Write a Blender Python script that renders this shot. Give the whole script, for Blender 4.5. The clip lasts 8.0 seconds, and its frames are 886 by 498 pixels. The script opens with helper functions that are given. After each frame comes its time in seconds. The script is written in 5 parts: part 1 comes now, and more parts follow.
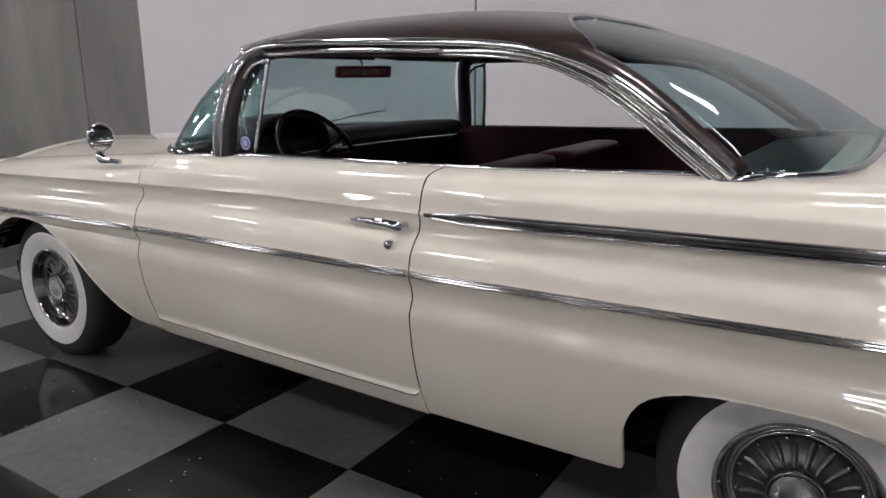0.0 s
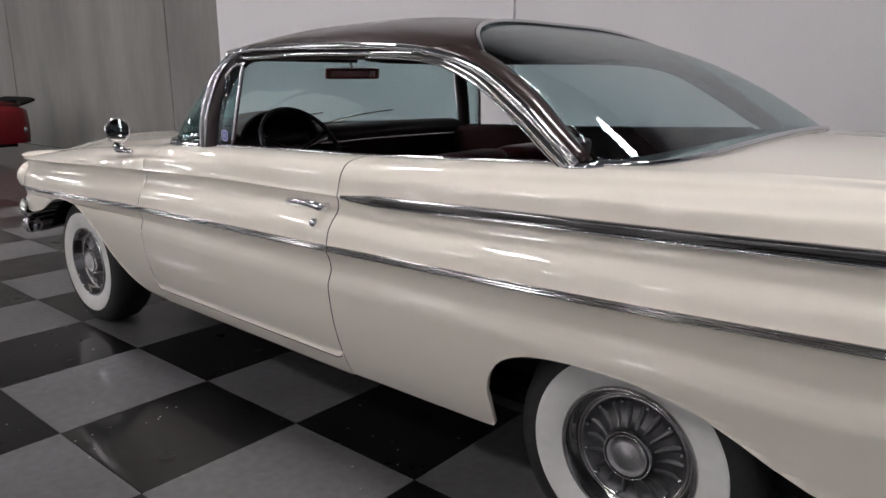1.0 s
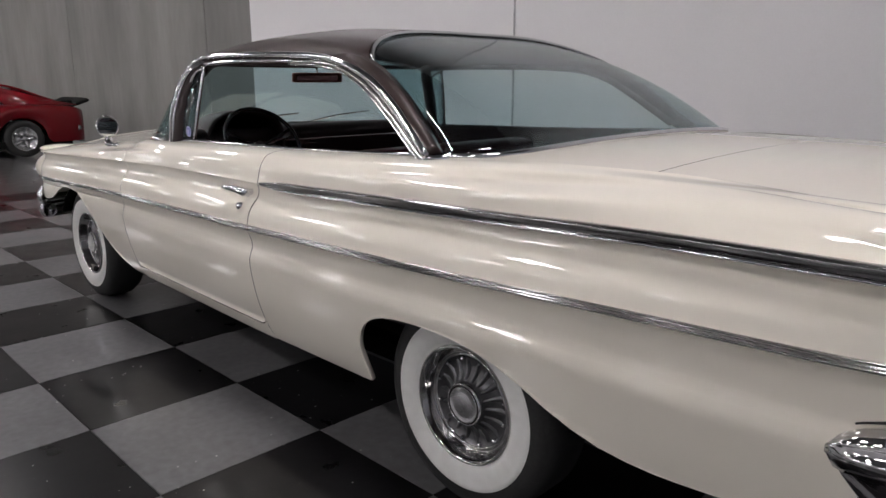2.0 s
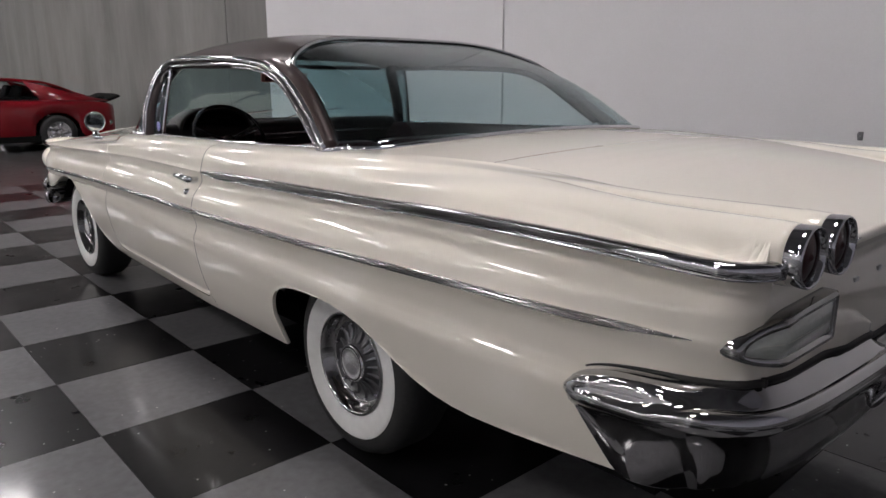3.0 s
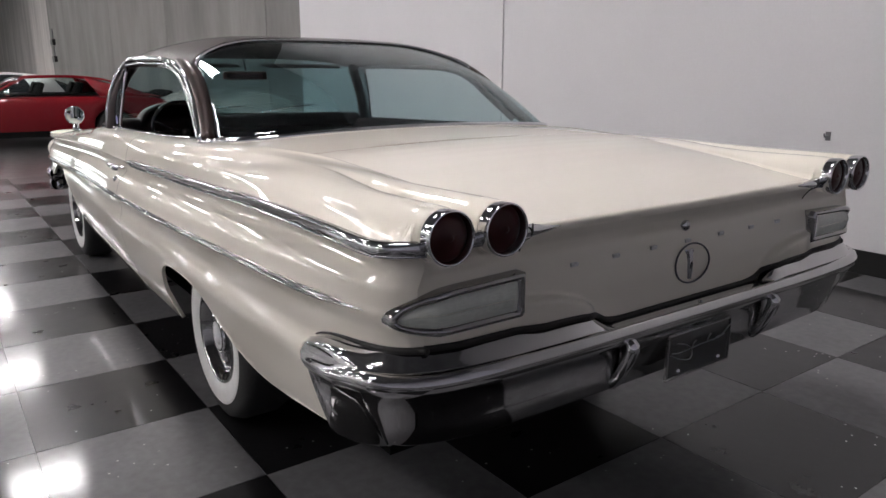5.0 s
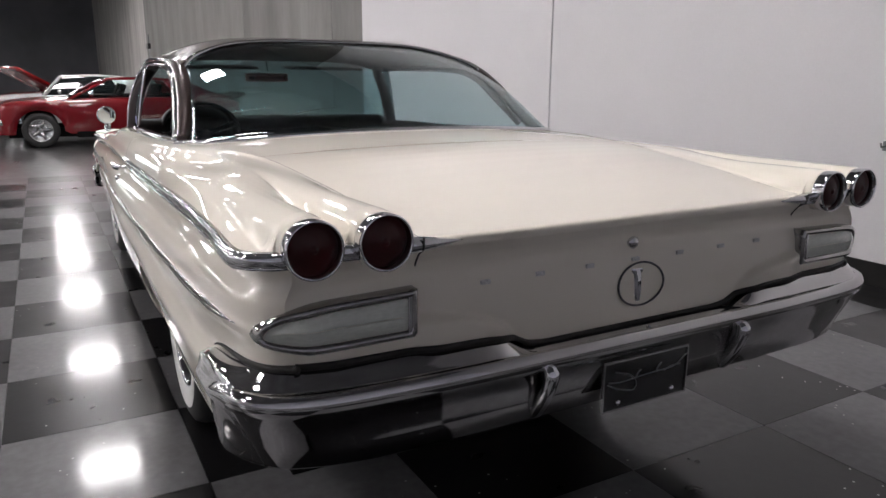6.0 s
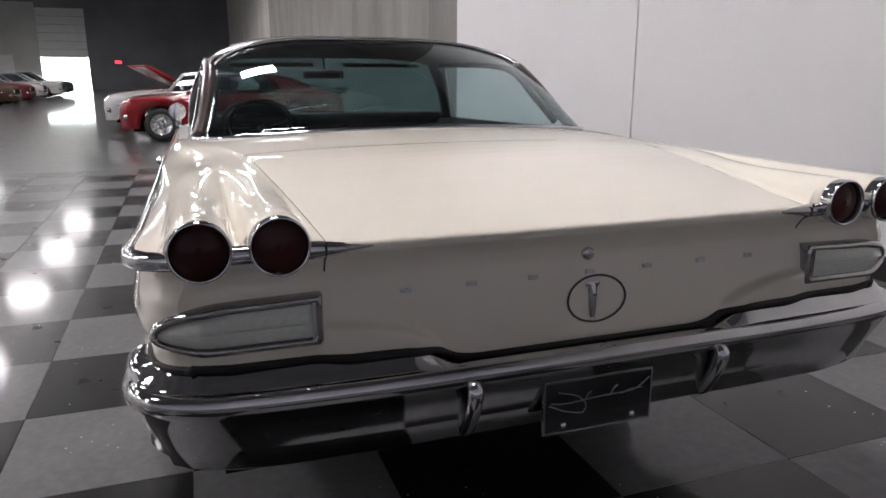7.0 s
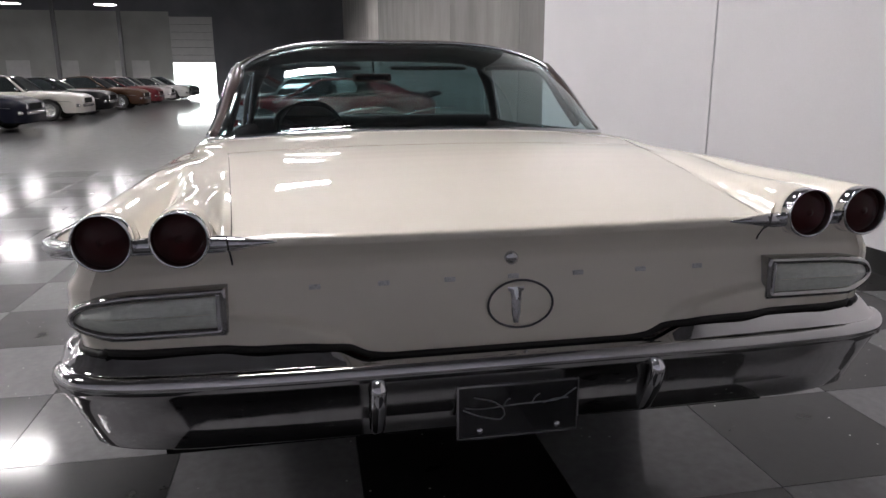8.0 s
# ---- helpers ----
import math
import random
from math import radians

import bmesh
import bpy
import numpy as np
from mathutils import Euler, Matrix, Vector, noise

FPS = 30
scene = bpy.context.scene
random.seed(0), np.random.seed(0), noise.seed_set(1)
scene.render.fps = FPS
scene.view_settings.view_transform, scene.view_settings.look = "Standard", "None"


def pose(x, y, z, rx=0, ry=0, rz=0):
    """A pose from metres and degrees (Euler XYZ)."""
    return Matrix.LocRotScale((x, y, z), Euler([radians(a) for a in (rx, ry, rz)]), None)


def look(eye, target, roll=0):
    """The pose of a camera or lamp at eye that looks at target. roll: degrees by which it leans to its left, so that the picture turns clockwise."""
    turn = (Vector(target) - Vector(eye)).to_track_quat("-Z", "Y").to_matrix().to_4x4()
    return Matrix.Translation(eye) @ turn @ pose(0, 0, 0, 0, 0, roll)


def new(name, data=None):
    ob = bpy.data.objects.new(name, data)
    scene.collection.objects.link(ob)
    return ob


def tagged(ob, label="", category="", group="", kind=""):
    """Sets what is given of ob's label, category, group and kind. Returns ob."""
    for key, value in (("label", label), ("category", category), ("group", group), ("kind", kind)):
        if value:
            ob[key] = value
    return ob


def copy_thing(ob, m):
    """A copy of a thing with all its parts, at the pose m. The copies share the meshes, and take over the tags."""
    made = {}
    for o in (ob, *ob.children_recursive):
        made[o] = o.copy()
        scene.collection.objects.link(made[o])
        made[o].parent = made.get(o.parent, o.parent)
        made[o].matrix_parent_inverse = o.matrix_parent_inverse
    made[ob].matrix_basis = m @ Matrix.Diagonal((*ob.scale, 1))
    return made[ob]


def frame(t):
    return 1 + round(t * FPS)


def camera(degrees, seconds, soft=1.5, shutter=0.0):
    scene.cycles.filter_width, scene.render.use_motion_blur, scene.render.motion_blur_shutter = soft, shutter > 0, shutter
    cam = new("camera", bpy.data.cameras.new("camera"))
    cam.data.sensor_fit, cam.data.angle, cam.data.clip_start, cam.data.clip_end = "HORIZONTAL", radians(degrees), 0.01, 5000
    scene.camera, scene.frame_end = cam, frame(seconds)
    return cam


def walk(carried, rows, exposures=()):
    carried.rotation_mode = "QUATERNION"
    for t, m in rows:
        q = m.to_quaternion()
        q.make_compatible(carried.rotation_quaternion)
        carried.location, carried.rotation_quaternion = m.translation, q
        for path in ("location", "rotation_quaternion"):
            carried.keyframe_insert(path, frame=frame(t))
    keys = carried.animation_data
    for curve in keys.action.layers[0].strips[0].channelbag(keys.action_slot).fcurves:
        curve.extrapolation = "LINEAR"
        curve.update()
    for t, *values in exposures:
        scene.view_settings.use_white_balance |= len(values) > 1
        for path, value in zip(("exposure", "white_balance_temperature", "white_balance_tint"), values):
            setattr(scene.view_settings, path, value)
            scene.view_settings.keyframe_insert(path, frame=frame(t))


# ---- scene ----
cam = camera(64.0, 8.0)
PATH = [
    (0, (0.097, -2.579, 1.283), (-0.949, -0.943, 0.805), -0.2),
    (0.5, (0.403, -2.534, 1.276), (-0.755, -0.973, 0.803), -0.3),
    (1, (0.703, -2.47, 1.269), (-0.556, -0.988, 0.802), -0.3),
    (1.5, (1.011, -2.415, 1.267), (-0.313, -0.989, 0.805), -0.2),
    (2.8, (1.825, -2.247, 1.291), (0.389, -0.935, 0.826), 0.0),
    (3, (1.923, -2.221, 1.294), (0.475, -0.923, 0.825), 0.0),
    (3.5, (2.155, -2.139, 1.299), (0.67, -0.885, 0.824), -0.0),
    (4, (2.34, -2.047, 1.3), (0.832, -0.823, 0.824), 0.0),
    (4.5, (2.478, -1.902, 1.301), (0.937, -0.72, 0.823), 0.0),
    (5, (2.578, -1.723, 1.3), (1.003, -0.586, 0.824), 0.1),
    (5.2, (2.611, -1.647, 1.302), (1.018, -0.536, 0.825), 0.1),
    (6.3, (2.727, -1.17, 1.293), (0.987, -0.305, 0.822), 0.2),
    (6.5, (2.745, -1.083, 1.3), (0.979, -0.276, 0.822), 0.0),
    (7, (2.809, -0.881, 1.302), (0.98, -0.229, 0.822), 0.0),
    (7.5, (2.871, -0.679, 1.301), (0.998, -0.163, 0.824), 0.0),
    (8, (2.932, -0.461, 1.297), (1.022, -0.099, 0.826), -0.2),
]
walk(cam, [(t, look(eye, target, roll)) for t, eye, target, roll in PATH],
     [(0, -0.05), (1.5, 0.02), (3.0, 0.0), (3.5, 0.03), (4.5, 0.19), (5.0, 0.26), (6.5, 0.43), (8.0, 0.45)])

# ---- light ----
world = bpy.data.worlds.new("world")
scene.world = world
world.use_nodes = True
world.node_tree.nodes["Background"].inputs["Color"].default_value = (0.75, 0.8, 0.9, 1)
world.node_tree.nodes["Background"].inputs["Strength"].default_value = 0.05
LAMP_POWER = 42.0          # emission of each high-bay panel
DOOR_GLOW = 6.0            # daylight beyond the open roller door


# ---- small tools ----
def pchip(xs, ys):
    """A smooth curve without overshoot through the given values."""
    xs, ys = np.array(xs, float), np.array(ys, float)
    h, d = np.diff(xs), np.diff(ys) / np.diff(xs)
    m = np.zeros(len(xs))
    for i in range(1, len(xs) - 1):
        if d[i - 1] * d[i] > 0:
            w1, w2 = 2 * h[i] + h[i - 1], h[i] + 2 * h[i - 1]
            m[i] = (w1 + w2) / (w1 / d[i - 1] + w2 / d[i])
    m[0], m[-1] = d[0], d[-1]

    def f(x):
        x = min(max(x, xs[0]), xs[-1])
        i = min(max(int(np.searchsorted(xs, x)) - 1, 0), len(h) - 1)
        t = (x - xs[i]) / h[i]
        return float((1 + 2 * t) * (1 - t) ** 2 * ys[i] + t * (1 - t) ** 2 * h[i] * m[i]
                     + t * t * (3 - 2 * t) * ys[i + 1] + t * t * (t - 1) * h[i] * m[i + 1])
    return f


def curve3(points, steps):
    """Points along a smooth line through the given ones, evenly by chord length."""
    p = [Vector(q) for q in points]
    s = [0.0]
    for a, b in zip(p, p[1:]):
        s.append(s[-1] + max((b - a).length, 1e-6))
    fs = [pchip(s, [q[k] for q in p]) for k in range(3)]
    return [Vector([f(s[-1] * i / (steps - 1)) for f in fs]) for i in range(steps)]


def mesh_from(name, verts, faces, smooth=True):
    me = bpy.data.meshes.new(name)
    me.from_pydata([tuple(v) for v in verts], [], faces)
    bm = bmesh.new()
    bm.from_mesh(me)
    bmesh.ops.recalc_face_normals(bm, faces=bm.faces)
    bm.to_mesh(me)
    bm.free()
    if smooth:
        me.shade_smooth()
    return me


def grid(name, rows, close_u=False, close_v=False, caps=False, smooth=True):
    """A mesh from rows of points."""
    n, k = len(rows), len(rows[0])
    verts = [p for r in rows for p in r]
    faces = []
    for i in range(n if close_u else n - 1):
        for j in range(k if close_v else k - 1):
            a, b = i * k + j, i * k + (j + 1) % k
            c, d = ((i + 1) % n) * k + (j + 1) % k, ((i + 1) % n) * k + j
            faces.append((a, b, c, d))
    if caps:
        faces += [tuple(range(k)), tuple((n - 1) * k + j for j in range(k))]
    return mesh_from(name, verts, faces, smooth)


def part(name, me, material, parent=None, label="", thick=0.0, offset=-1.0, bevel=0.0):
    """Links a mesh as one object, under a thing or a part if one is given."""
    ob = new(name, me)
    if not me.materials:
        me.materials.append(material)
    if parent:
        ob.parent = parent
    if thick:
        m = ob.modifiers.new("thickness", "SOLIDIFY")
        m.thickness, m.offset = thick, offset
    if bevel:
        m = ob.modifiers.new("edge", "BEVEL")
        m.width, m.segments, m.limit_method = bevel, 2, "ANGLE"
    if label:
        ob["label"] = label
    return ob


def empty(name, x=0, y=0, z=0, rz=0):
    ob = new(name)
    ob.empty_display_size = 0.2
    ob.matrix_basis = pose(x, y, z, 0, 0, rz)
    return ob


def box(x0, x1, y0, y1, z0, z1):
    v = [(x, y, z) for x in (x0, x1) for y in (y0, y1) for z in (z0, z1)]
    return mesh_from("box", v, [(0, 1, 3, 2), (4, 6, 7, 5), (0, 4, 5, 1), (2, 3, 7, 6), (0, 2, 6, 4), (1, 5, 7, 3)], False)


def lathe(profile, axis="y", steps=48, at=(0, 0, 0), flip=1):
    """Turns (radius, along) pairs round an axis."""
    rows = []
    for i in range(steps):
        a = 2 * math.pi * i / steps
        row = []
        for r, h in profile:
            c, s = r * math.cos(a), r * math.sin(a)
            q = {"y": (c, h * flip, s), "x": (h * flip, c, s), "z": (c, s, h * flip)}[axis]
            row.append(Vector(q) + Vector(at))
        rows.append(row)
    return grid("lathe", rows, close_u=True)


def tube(points, radius, sides=10, closed=False, flat=1.0):
    """A round bar along a line of points. radius: a number or a function of 0 to 1."""
    rows, n = [], len(points)
    last = Vector((0, 0, 1))
    for i, p in enumerate(points):
        a = points[(i - 1) % n] if closed or i else points[0]
        b = points[(i + 1) % n] if closed or i < n - 1 else points[-1]
        d = (Vector(b) - Vector(a)).normalized()
        u = last - d * last.dot(d)
        if u.length < 1e-3:
            u = Vector((1, 0, 0)) - d * d.x
        u.normalize()
        last = u
        w = d.cross(u)
        r = radius(i / max(n - 1, 1)) if callable(radius) else radius
        rows.append([Vector(p) + u * (r * flat * math.cos(t)) + w * (r * math.sin(t))
                     for t in (2 * math.pi * j / sides for j in range(sides))])
    return grid("tube", rows, close_u=closed, close_v=True, caps=not closed)


def sweep(path, profile, out, up, scale=lambda t: (1, 1), caps=True):
    """A moulding: profile (o, u) pairs carried along path; out(i) and up(i) give its axes."""
    rows, n = [], len(path)
    for i, p in enumerate(path):
        so, su = scale(i / (n - 1))
        rows.append([Vector(p) + Vector(out(i)) * (o * so) + Vector(up(i)) * (u * su) for o, u in profile])
    return grid("moulding", rows, close_v=True, caps=caps)


def mirrored(me):
    m2 = me.copy()
    m2.transform(Matrix.Diagonal((1, -1, 1, 1)))
    m2.flip_normals()
    return m2


# ---- materials ----
def material(name, color, rough=0.5, metal=0.0, coat=0.0, coat_rough=0.03, spec=0.5, grain=0.0, grain_size=40.0,
             stain=0.0, stain_size=2.0, bump=0.0, bump_size=60.0, rough_var=0.0, stretch=(1, 1, 1), flake=0.0):
    m = bpy.data.materials.new(name)
    m.use_nodes = True
    nt = m.node_tree
    n, l = nt.nodes, nt.links
    p = n["Principled BSDF"]
    p.inputs["Base Color"].default_value = (*color, 1)
    p.inputs["Roughness"].default_value = rough
    p.inputs["Metallic"].default_value = metal
    p.inputs["Coat Weight"].default_value = coat
    p.inputs["Coat Roughness"].default_value = coat_rough
    p.inputs["Specular IOR Level"].default_value = spec
    tc, mp = n.new("ShaderNodeTexCoord"), n.new("ShaderNodeMapping")
    mp.inputs["Scale"].default_value = stretch
    l.new(tc.outputs["Object"], mp.inputs["Vector"])

    def tex(size, detail=6.0):
        t = n.new("ShaderNodeTexNoise")
        t.inputs["Scale"].default_value, t.inputs["Detail"].default_value = size, detail
        l.new(mp.outputs["Vector"], t.inputs["Vector"])
        return t

    col = None
    for amount, size in ((stain, stain_size), (grain, grain_size)):
        if amount:
            t, r, mix = tex(size), n.new("ShaderNodeMapRange"), n.new("ShaderNodeMix")
            r.inputs["From Min"].default_value, r.inputs["From Max"].default_value = 0.3, 0.7
            r.inputs["To Min"].default_value, r.inputs["To Max"].default_value = 1 - amount, 1 + amount
            l.new(t.outputs["Fac"], r.inputs["Value"])
            mix.data_type, mix.blend_type = "RGBA", "MULTIPLY"
            mix.inputs["Factor"].default_value = 1
            if col:
                l.new(col, mix.inputs["A"])
            else:
                mix.inputs["A"].default_value = (*color, 1)
            l.new(r.outputs["Result"], mix.inputs["B"])
            col = mix.outputs["Result"]
    if col:
        l.new(col, p.inputs["Base Color"])
    if rough_var:
        t, r = tex(6.0), n.new("ShaderNodeMapRange")
        r.inputs["To Min"].default_value, r.inputs["To Max"].default_value = max(rough - rough_var, 0.01), rough + rough_var
        l.new(t.outputs["Fac"], r.inputs["Value"])
        l.new(r.outputs["Result"], p.inputs["Roughness"])
    if bump:
        t, b = tex(bump_size, 3.0), n.new("ShaderNodeBump")
        b.inputs["Strength"].default_value, b.inputs["Distance"].default_value = bump, 0.01
        l.new(t.outputs["Fac"], b.inputs["Height"])
        l.new(b.outputs["Normal"], p.inputs["Normal"])
    return m


def glass_material(name, tint, gloss=1.0):
    """A thin tinted pane: sees through, and mirrors more at a slant."""
    m = bpy.data.materials.new(name)
    m.use_nodes = True
    n, l = m.node_tree.nodes, m.node_tree.links
    n.remove(n["Principled BSDF"])
    tr, gl, mix, lw = (n.new("ShaderNode" + k) for k in ("BsdfTransparent", "BsdfGlossy", "MixShader", "LayerWeight"))
    pw, ma = n.new("ShaderNodeMath"), n.new("ShaderNodeMath")
    tr.inputs["Color"].default_value = (*tint, 1)
    gl.inputs["Roughness"].default_value = 0.01
    gl.inputs["Color"].default_value = (gloss, gloss, gloss, 1)
    lw.inputs["Blend"].default_value = 0.5
    pw.operation, ma.operation = "POWER", "MULTIPLY_ADD"
    pw.inputs[1].default_value, ma.inputs[1].default_value, ma.inputs[2].default_value = 4.0, 0.55, 0.06
    l.new(lw.outputs["Facing"], pw.inputs[0])
    l.new(pw.outputs[0], ma.inputs[0])
    l.new(ma.outputs[0], mix.inputs["Fac"])
    l.new(tr.outputs["BSDF"], mix.inputs[1])
    l.new(gl.outputs["BSDF"], mix.inputs[2])
    l.new(mix.outputs["Shader"], n["Material Output"].inputs["Surface"])
    return m


def glow_material(name, color, strength):
    m = bpy.data.materials.new(name)
    m.use_nodes = True
    n, l = m.node_tree.nodes, m.node_tree.links
    n.remove(n["Principled BSDF"])
    e = n.new("ShaderNodeEmission")
    e.inputs["Color"].default_value, e.inputs["Strength"].default_value = (*color, 1), strength
    l.new(e.outputs["Emission"], n["Material Output"].inputs["Surface"])
    return m


CREAM = material("cream_paint", (0.82, 0.772, 0.68), 0.60, spec=0.2, coat=1.0, coat_rough=0.02, bump=0.004, bump_size=7.0, stain=0.015, stain_size=1.5)
BROWN = material("dark_brown_metallic_paint", (0.029, 0.0145, 0.0125), 0.35, metal=0.25, coat=0.65, coat_rough=0.03, grain=0.25, grain_size=700, bump=0.008, bump_size=9.0)
CHROME = material("chrome", (0.66, 0.66, 0.68), 0.07, metal=1.0, bump=0.012, bump_size=25.0, rough_var=0.035)
BUMPER_CHROME = material("bumper_chrome", (0.54, 0.535, 0.54), 0.075, metal=1.0, bump=0.014, bump_size=18.0, rough_var=0.04, stain=0.05, stain_size=5)
CHROME_DULL = material("worn_chrome", (0.62, 0.62, 0.63), 0.16, metal=1.0, bump=0.03, bump_size=40.0, rough_var=0.06)
SPEAR_METAL = material("dark_polished_metal", (0.27, 0.265, 0.27), 0.12, metal=1.0, bump=0.01, bump_size=20.0, rough_var=0.05)
RING_CHROME = material("smoky_chrome", (0.40, 0.395, 0.39), 0.10, metal=1.0, bump=0.03, bump_size=30.0, rough_var=0.05)
DARK_METAL = material("grey_wheel_metal", (0.16, 0.16, 0.17), 0.33, metal=0.9, rough_var=0.1, grain=0.15, grain_size=60)
FIN_METAL = material("dark_fin_metal", (0.11, 0.11, 0.115), 0.36, metal=0.85, rough_var=0.1, grain=0.15, grain_size=60)
RUBBER = material("black_tyre_rubber", (0.018, 0.018, 0.018), 0.7, grain=0.2, grain_size=90, bump=0.1, bump_size=220)
WHITEWALL = material("white_rubber", (0.72, 0.72, 0.70), 0.5, grain=0.04, grain_size=30, stain=0.05, stain_size=8)
BLACK = material("black_underside", (0.006, 0.006, 0.006), 0.9, spec=0.1, grain=0.3, grain_size=25)
GAP = material("black_rubber_seal", (0.010, 0.009, 0.009), 0.6)
LINING = material("dark_burgundy_lining", (0.020, 0.004, 0.005), 0.75, spec=0.15, grain=0.1, grain_size=100)
SEAT = material("burgundy_vinyl", (0.075, 0.008, 0.013), 0.42, grain=0.12, grain_size=120, bump=0.15, bump_size=160, stain=0.15, stain_size=6)
DASH = material("dark_dashboard", (0.022, 0.014, 0.015), 0.45, grain=0.2, grain_size=80, bump=0.08, bump_size=200)
LINER = material("dark_headlining", (0.035, 0.022, 0.022), 0.9, grain=0.1, grain_size=150)
STEER = material("black_steering_plastic", (0.012, 0.011, 0.012), 0.25, coat=0.4)
TINT = glass_material("teal_tinted_glass", (0.68, 0.785, 0.795))
CLEAR = glass_material("clear_glass", (0.85, 0.9, 0.9))
RED_LENS = material("dark_red_lens", (0.040, 0.0026, 0.0036), 0.35, spec=0.2, coat=0.35, coat_rough=0.03, bump=0.05, bump_size=300)
WHITE_LENS = material("frosted_lamp_lens", (0.62, 0.65, 0.60), 0.22, coat=1.0, bump=0.1, bump_size=220, stretch=(1, 1, 3), grain=0.08, grain_size=60)
MIRROR_CASE = material("red_brown_plastic", (0.14, 0.040, 0.030), 0.4, grain=0.1, grain_size=80)
MIRROR = material("mirror_glass", (0.85, 0.88, 0.87), 0.01, metal=1.0)
PLATE = material("black_plate", (0.010, 0.010, 0.012), 0.25, coat=0.6, grain=0.2, grain_size=60)
STICKER = material("pale_blue_sticker", (0.35, 0.36, 0.62), 0.5)
STICKER_DARK = material("blue_sticker_ring", (0.12, 0.12, 0.35), 0.5)


# ---- the hall ----
def floor_material(name, color, rough, stain):
    m = material(name, color, rough, coat=0.50, coat_rough=0.10, spec=0.10, stain=stain, stain_size=3.0, grain=0.12, grain_size=26.0, rough_var=0.08, bump=0.032, bump_size=14.0)
    n, l = m.node_tree.nodes, m.node_tree.links
    p = n["Principled BSDF"]
    src = p.inputs["Base Color"].links[0].from_socket
    # pale specks of dust and scuffs
    vo, ramp, mix = n.new("ShaderNodeTexVoronoi"), n.new("ShaderNodeMapRange"), n.new("ShaderNodeMix")
    tc, no = n.new("ShaderNodeTexCoord"), n.new("ShaderNodeTexNoise")
    info, place = n.new("ShaderNodeObjectInfo"), n.new("ShaderNodeVectorMath")       # so that no two tiles carry the same marks
    l.new(tc.outputs["Object"], place.inputs[0])
    l.new(info.outputs["Location"], place.inputs[1])
    l.new(place.outputs["Vector"], n["Mapping"].inputs["Vector"])
    no.inputs["Scale"].default_value = 3.0
    vo.inputs["Scale"].default_value = 20.0
    l.new(place.outputs["Vector"], vo.inputs["Vector"])
    l.new(place.outputs["Vector"], no.inputs["Vector"])
    ramp.inputs["From Min"].default_value, ramp.inputs["From Max"].default_value = 0.095, 0.05
    ramp.inputs["To Min"].default_value, ramp.inputs["To Max"].default_value = 0, 1
    l.new(vo.outputs["Distance"], ramp.inputs["Value"])
    mul = n.new("ShaderNodeMath")
    mul.operation = "MULTIPLY"
    l.new(ramp.outputs["Result"], mul.inputs[0])
    g = n.new("ShaderNodeMath")
    g.operation = "GREATER_THAN"
    g.inputs[1].default_value = 0.54
    l.new(no.outputs["Fac"], g.inputs[0])
    l.new(g.outputs[0], mul.inputs[1])
    l.new(mul.outputs[0], mix.inputs["Factor"])
    mix.data_type = "RGBA"
    l.new(src, mix.inputs["A"])
    mix.inputs["B"].default_value = (0.45, 0.45, 0.44, 1)
    l.new(mix.outputs["Result"], p.inputs["Base Color"])
    return m


TILE_GREY = floor_material("grey_floor_tile", (0.118, 0.117, 0.121), 0.35, 0.12)
TILE_BLACK = floor_material("black_floor_tile", (0.0085, 0.0082, 0.0088), 0.3, 0.3)
SLAB = material("polished_concrete_floor", (0.085, 0.085, 0.087), 0.3, coat=0.7, coat_rough=0.06, stain=0.10, stain_size=0.5, grain=0.04, grain_size=18, rough_var=0.06)
WALL_WHITE = material("white_painted_wall", (0.71, 0.70, 0.715), 0.55, stain=0.03, stain_size=0.8, grain=0.015, grain_size=60, bump=0.03, bump_size=120)
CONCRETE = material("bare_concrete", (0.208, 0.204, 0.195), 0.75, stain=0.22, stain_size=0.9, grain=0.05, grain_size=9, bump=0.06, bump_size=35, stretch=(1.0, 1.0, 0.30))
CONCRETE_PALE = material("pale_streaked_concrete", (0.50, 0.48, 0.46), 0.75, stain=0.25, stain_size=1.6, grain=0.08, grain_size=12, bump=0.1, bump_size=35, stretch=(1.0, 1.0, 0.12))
WALL_COOL = material("cool_grey_wall", (0.60, 0.61, 0.69), 0.6, stain=0.05, stain_size=0.5)
WALL_DARK = material("dark_far_wall", (0.22, 0.225, 0.25), 0.7, stain=0.2, stain_size=0.3)
WALL_MID = material("grey_far_wall", (0.60, 0.61, 0.585), 0.7, stain=0.15, stain_size=0.3)
CEILING = material("grey_ceiling", (0.24, 0.24, 0.25), 0.8, stain=0.2, stain_size=0.5)
BASE_BLACK = material("black_baseboard_vinyl", (0.012, 0.012, 0.012), 0.4)
SEAM = material("dark_joint", (0.03, 0.03, 0.03), 0.8)
DOOR_WHITE = material("white_roller_door", (0.84, 0.84, 0.83), 0.5, stain=0.05)
STEEL = material("grey_steel", (0.22, 0.22, 0.23), 0.45, metal=0.6)
LAMP_GLOW = glow_material("lamp_panel", (1.0, 0.955, 0.965), LAMP_POWER)
DAYLIGHT = glow_material("daylight", (0.92, 1.0, 0.98), DOOR_GLOW)
SIGN_RED = glow_material("red_sign_light", (1.0, 0.06, 0.10), 1.2)

HALL_X0, HALL_X1, HALL_Y0, WALL_Y, HALL_Z = -66.0, 8.6, -28.5, 3.28, 8.5
TILE, TX, TY = 0.6096, -0.71, -1.565
TILE_FROM = -7.95

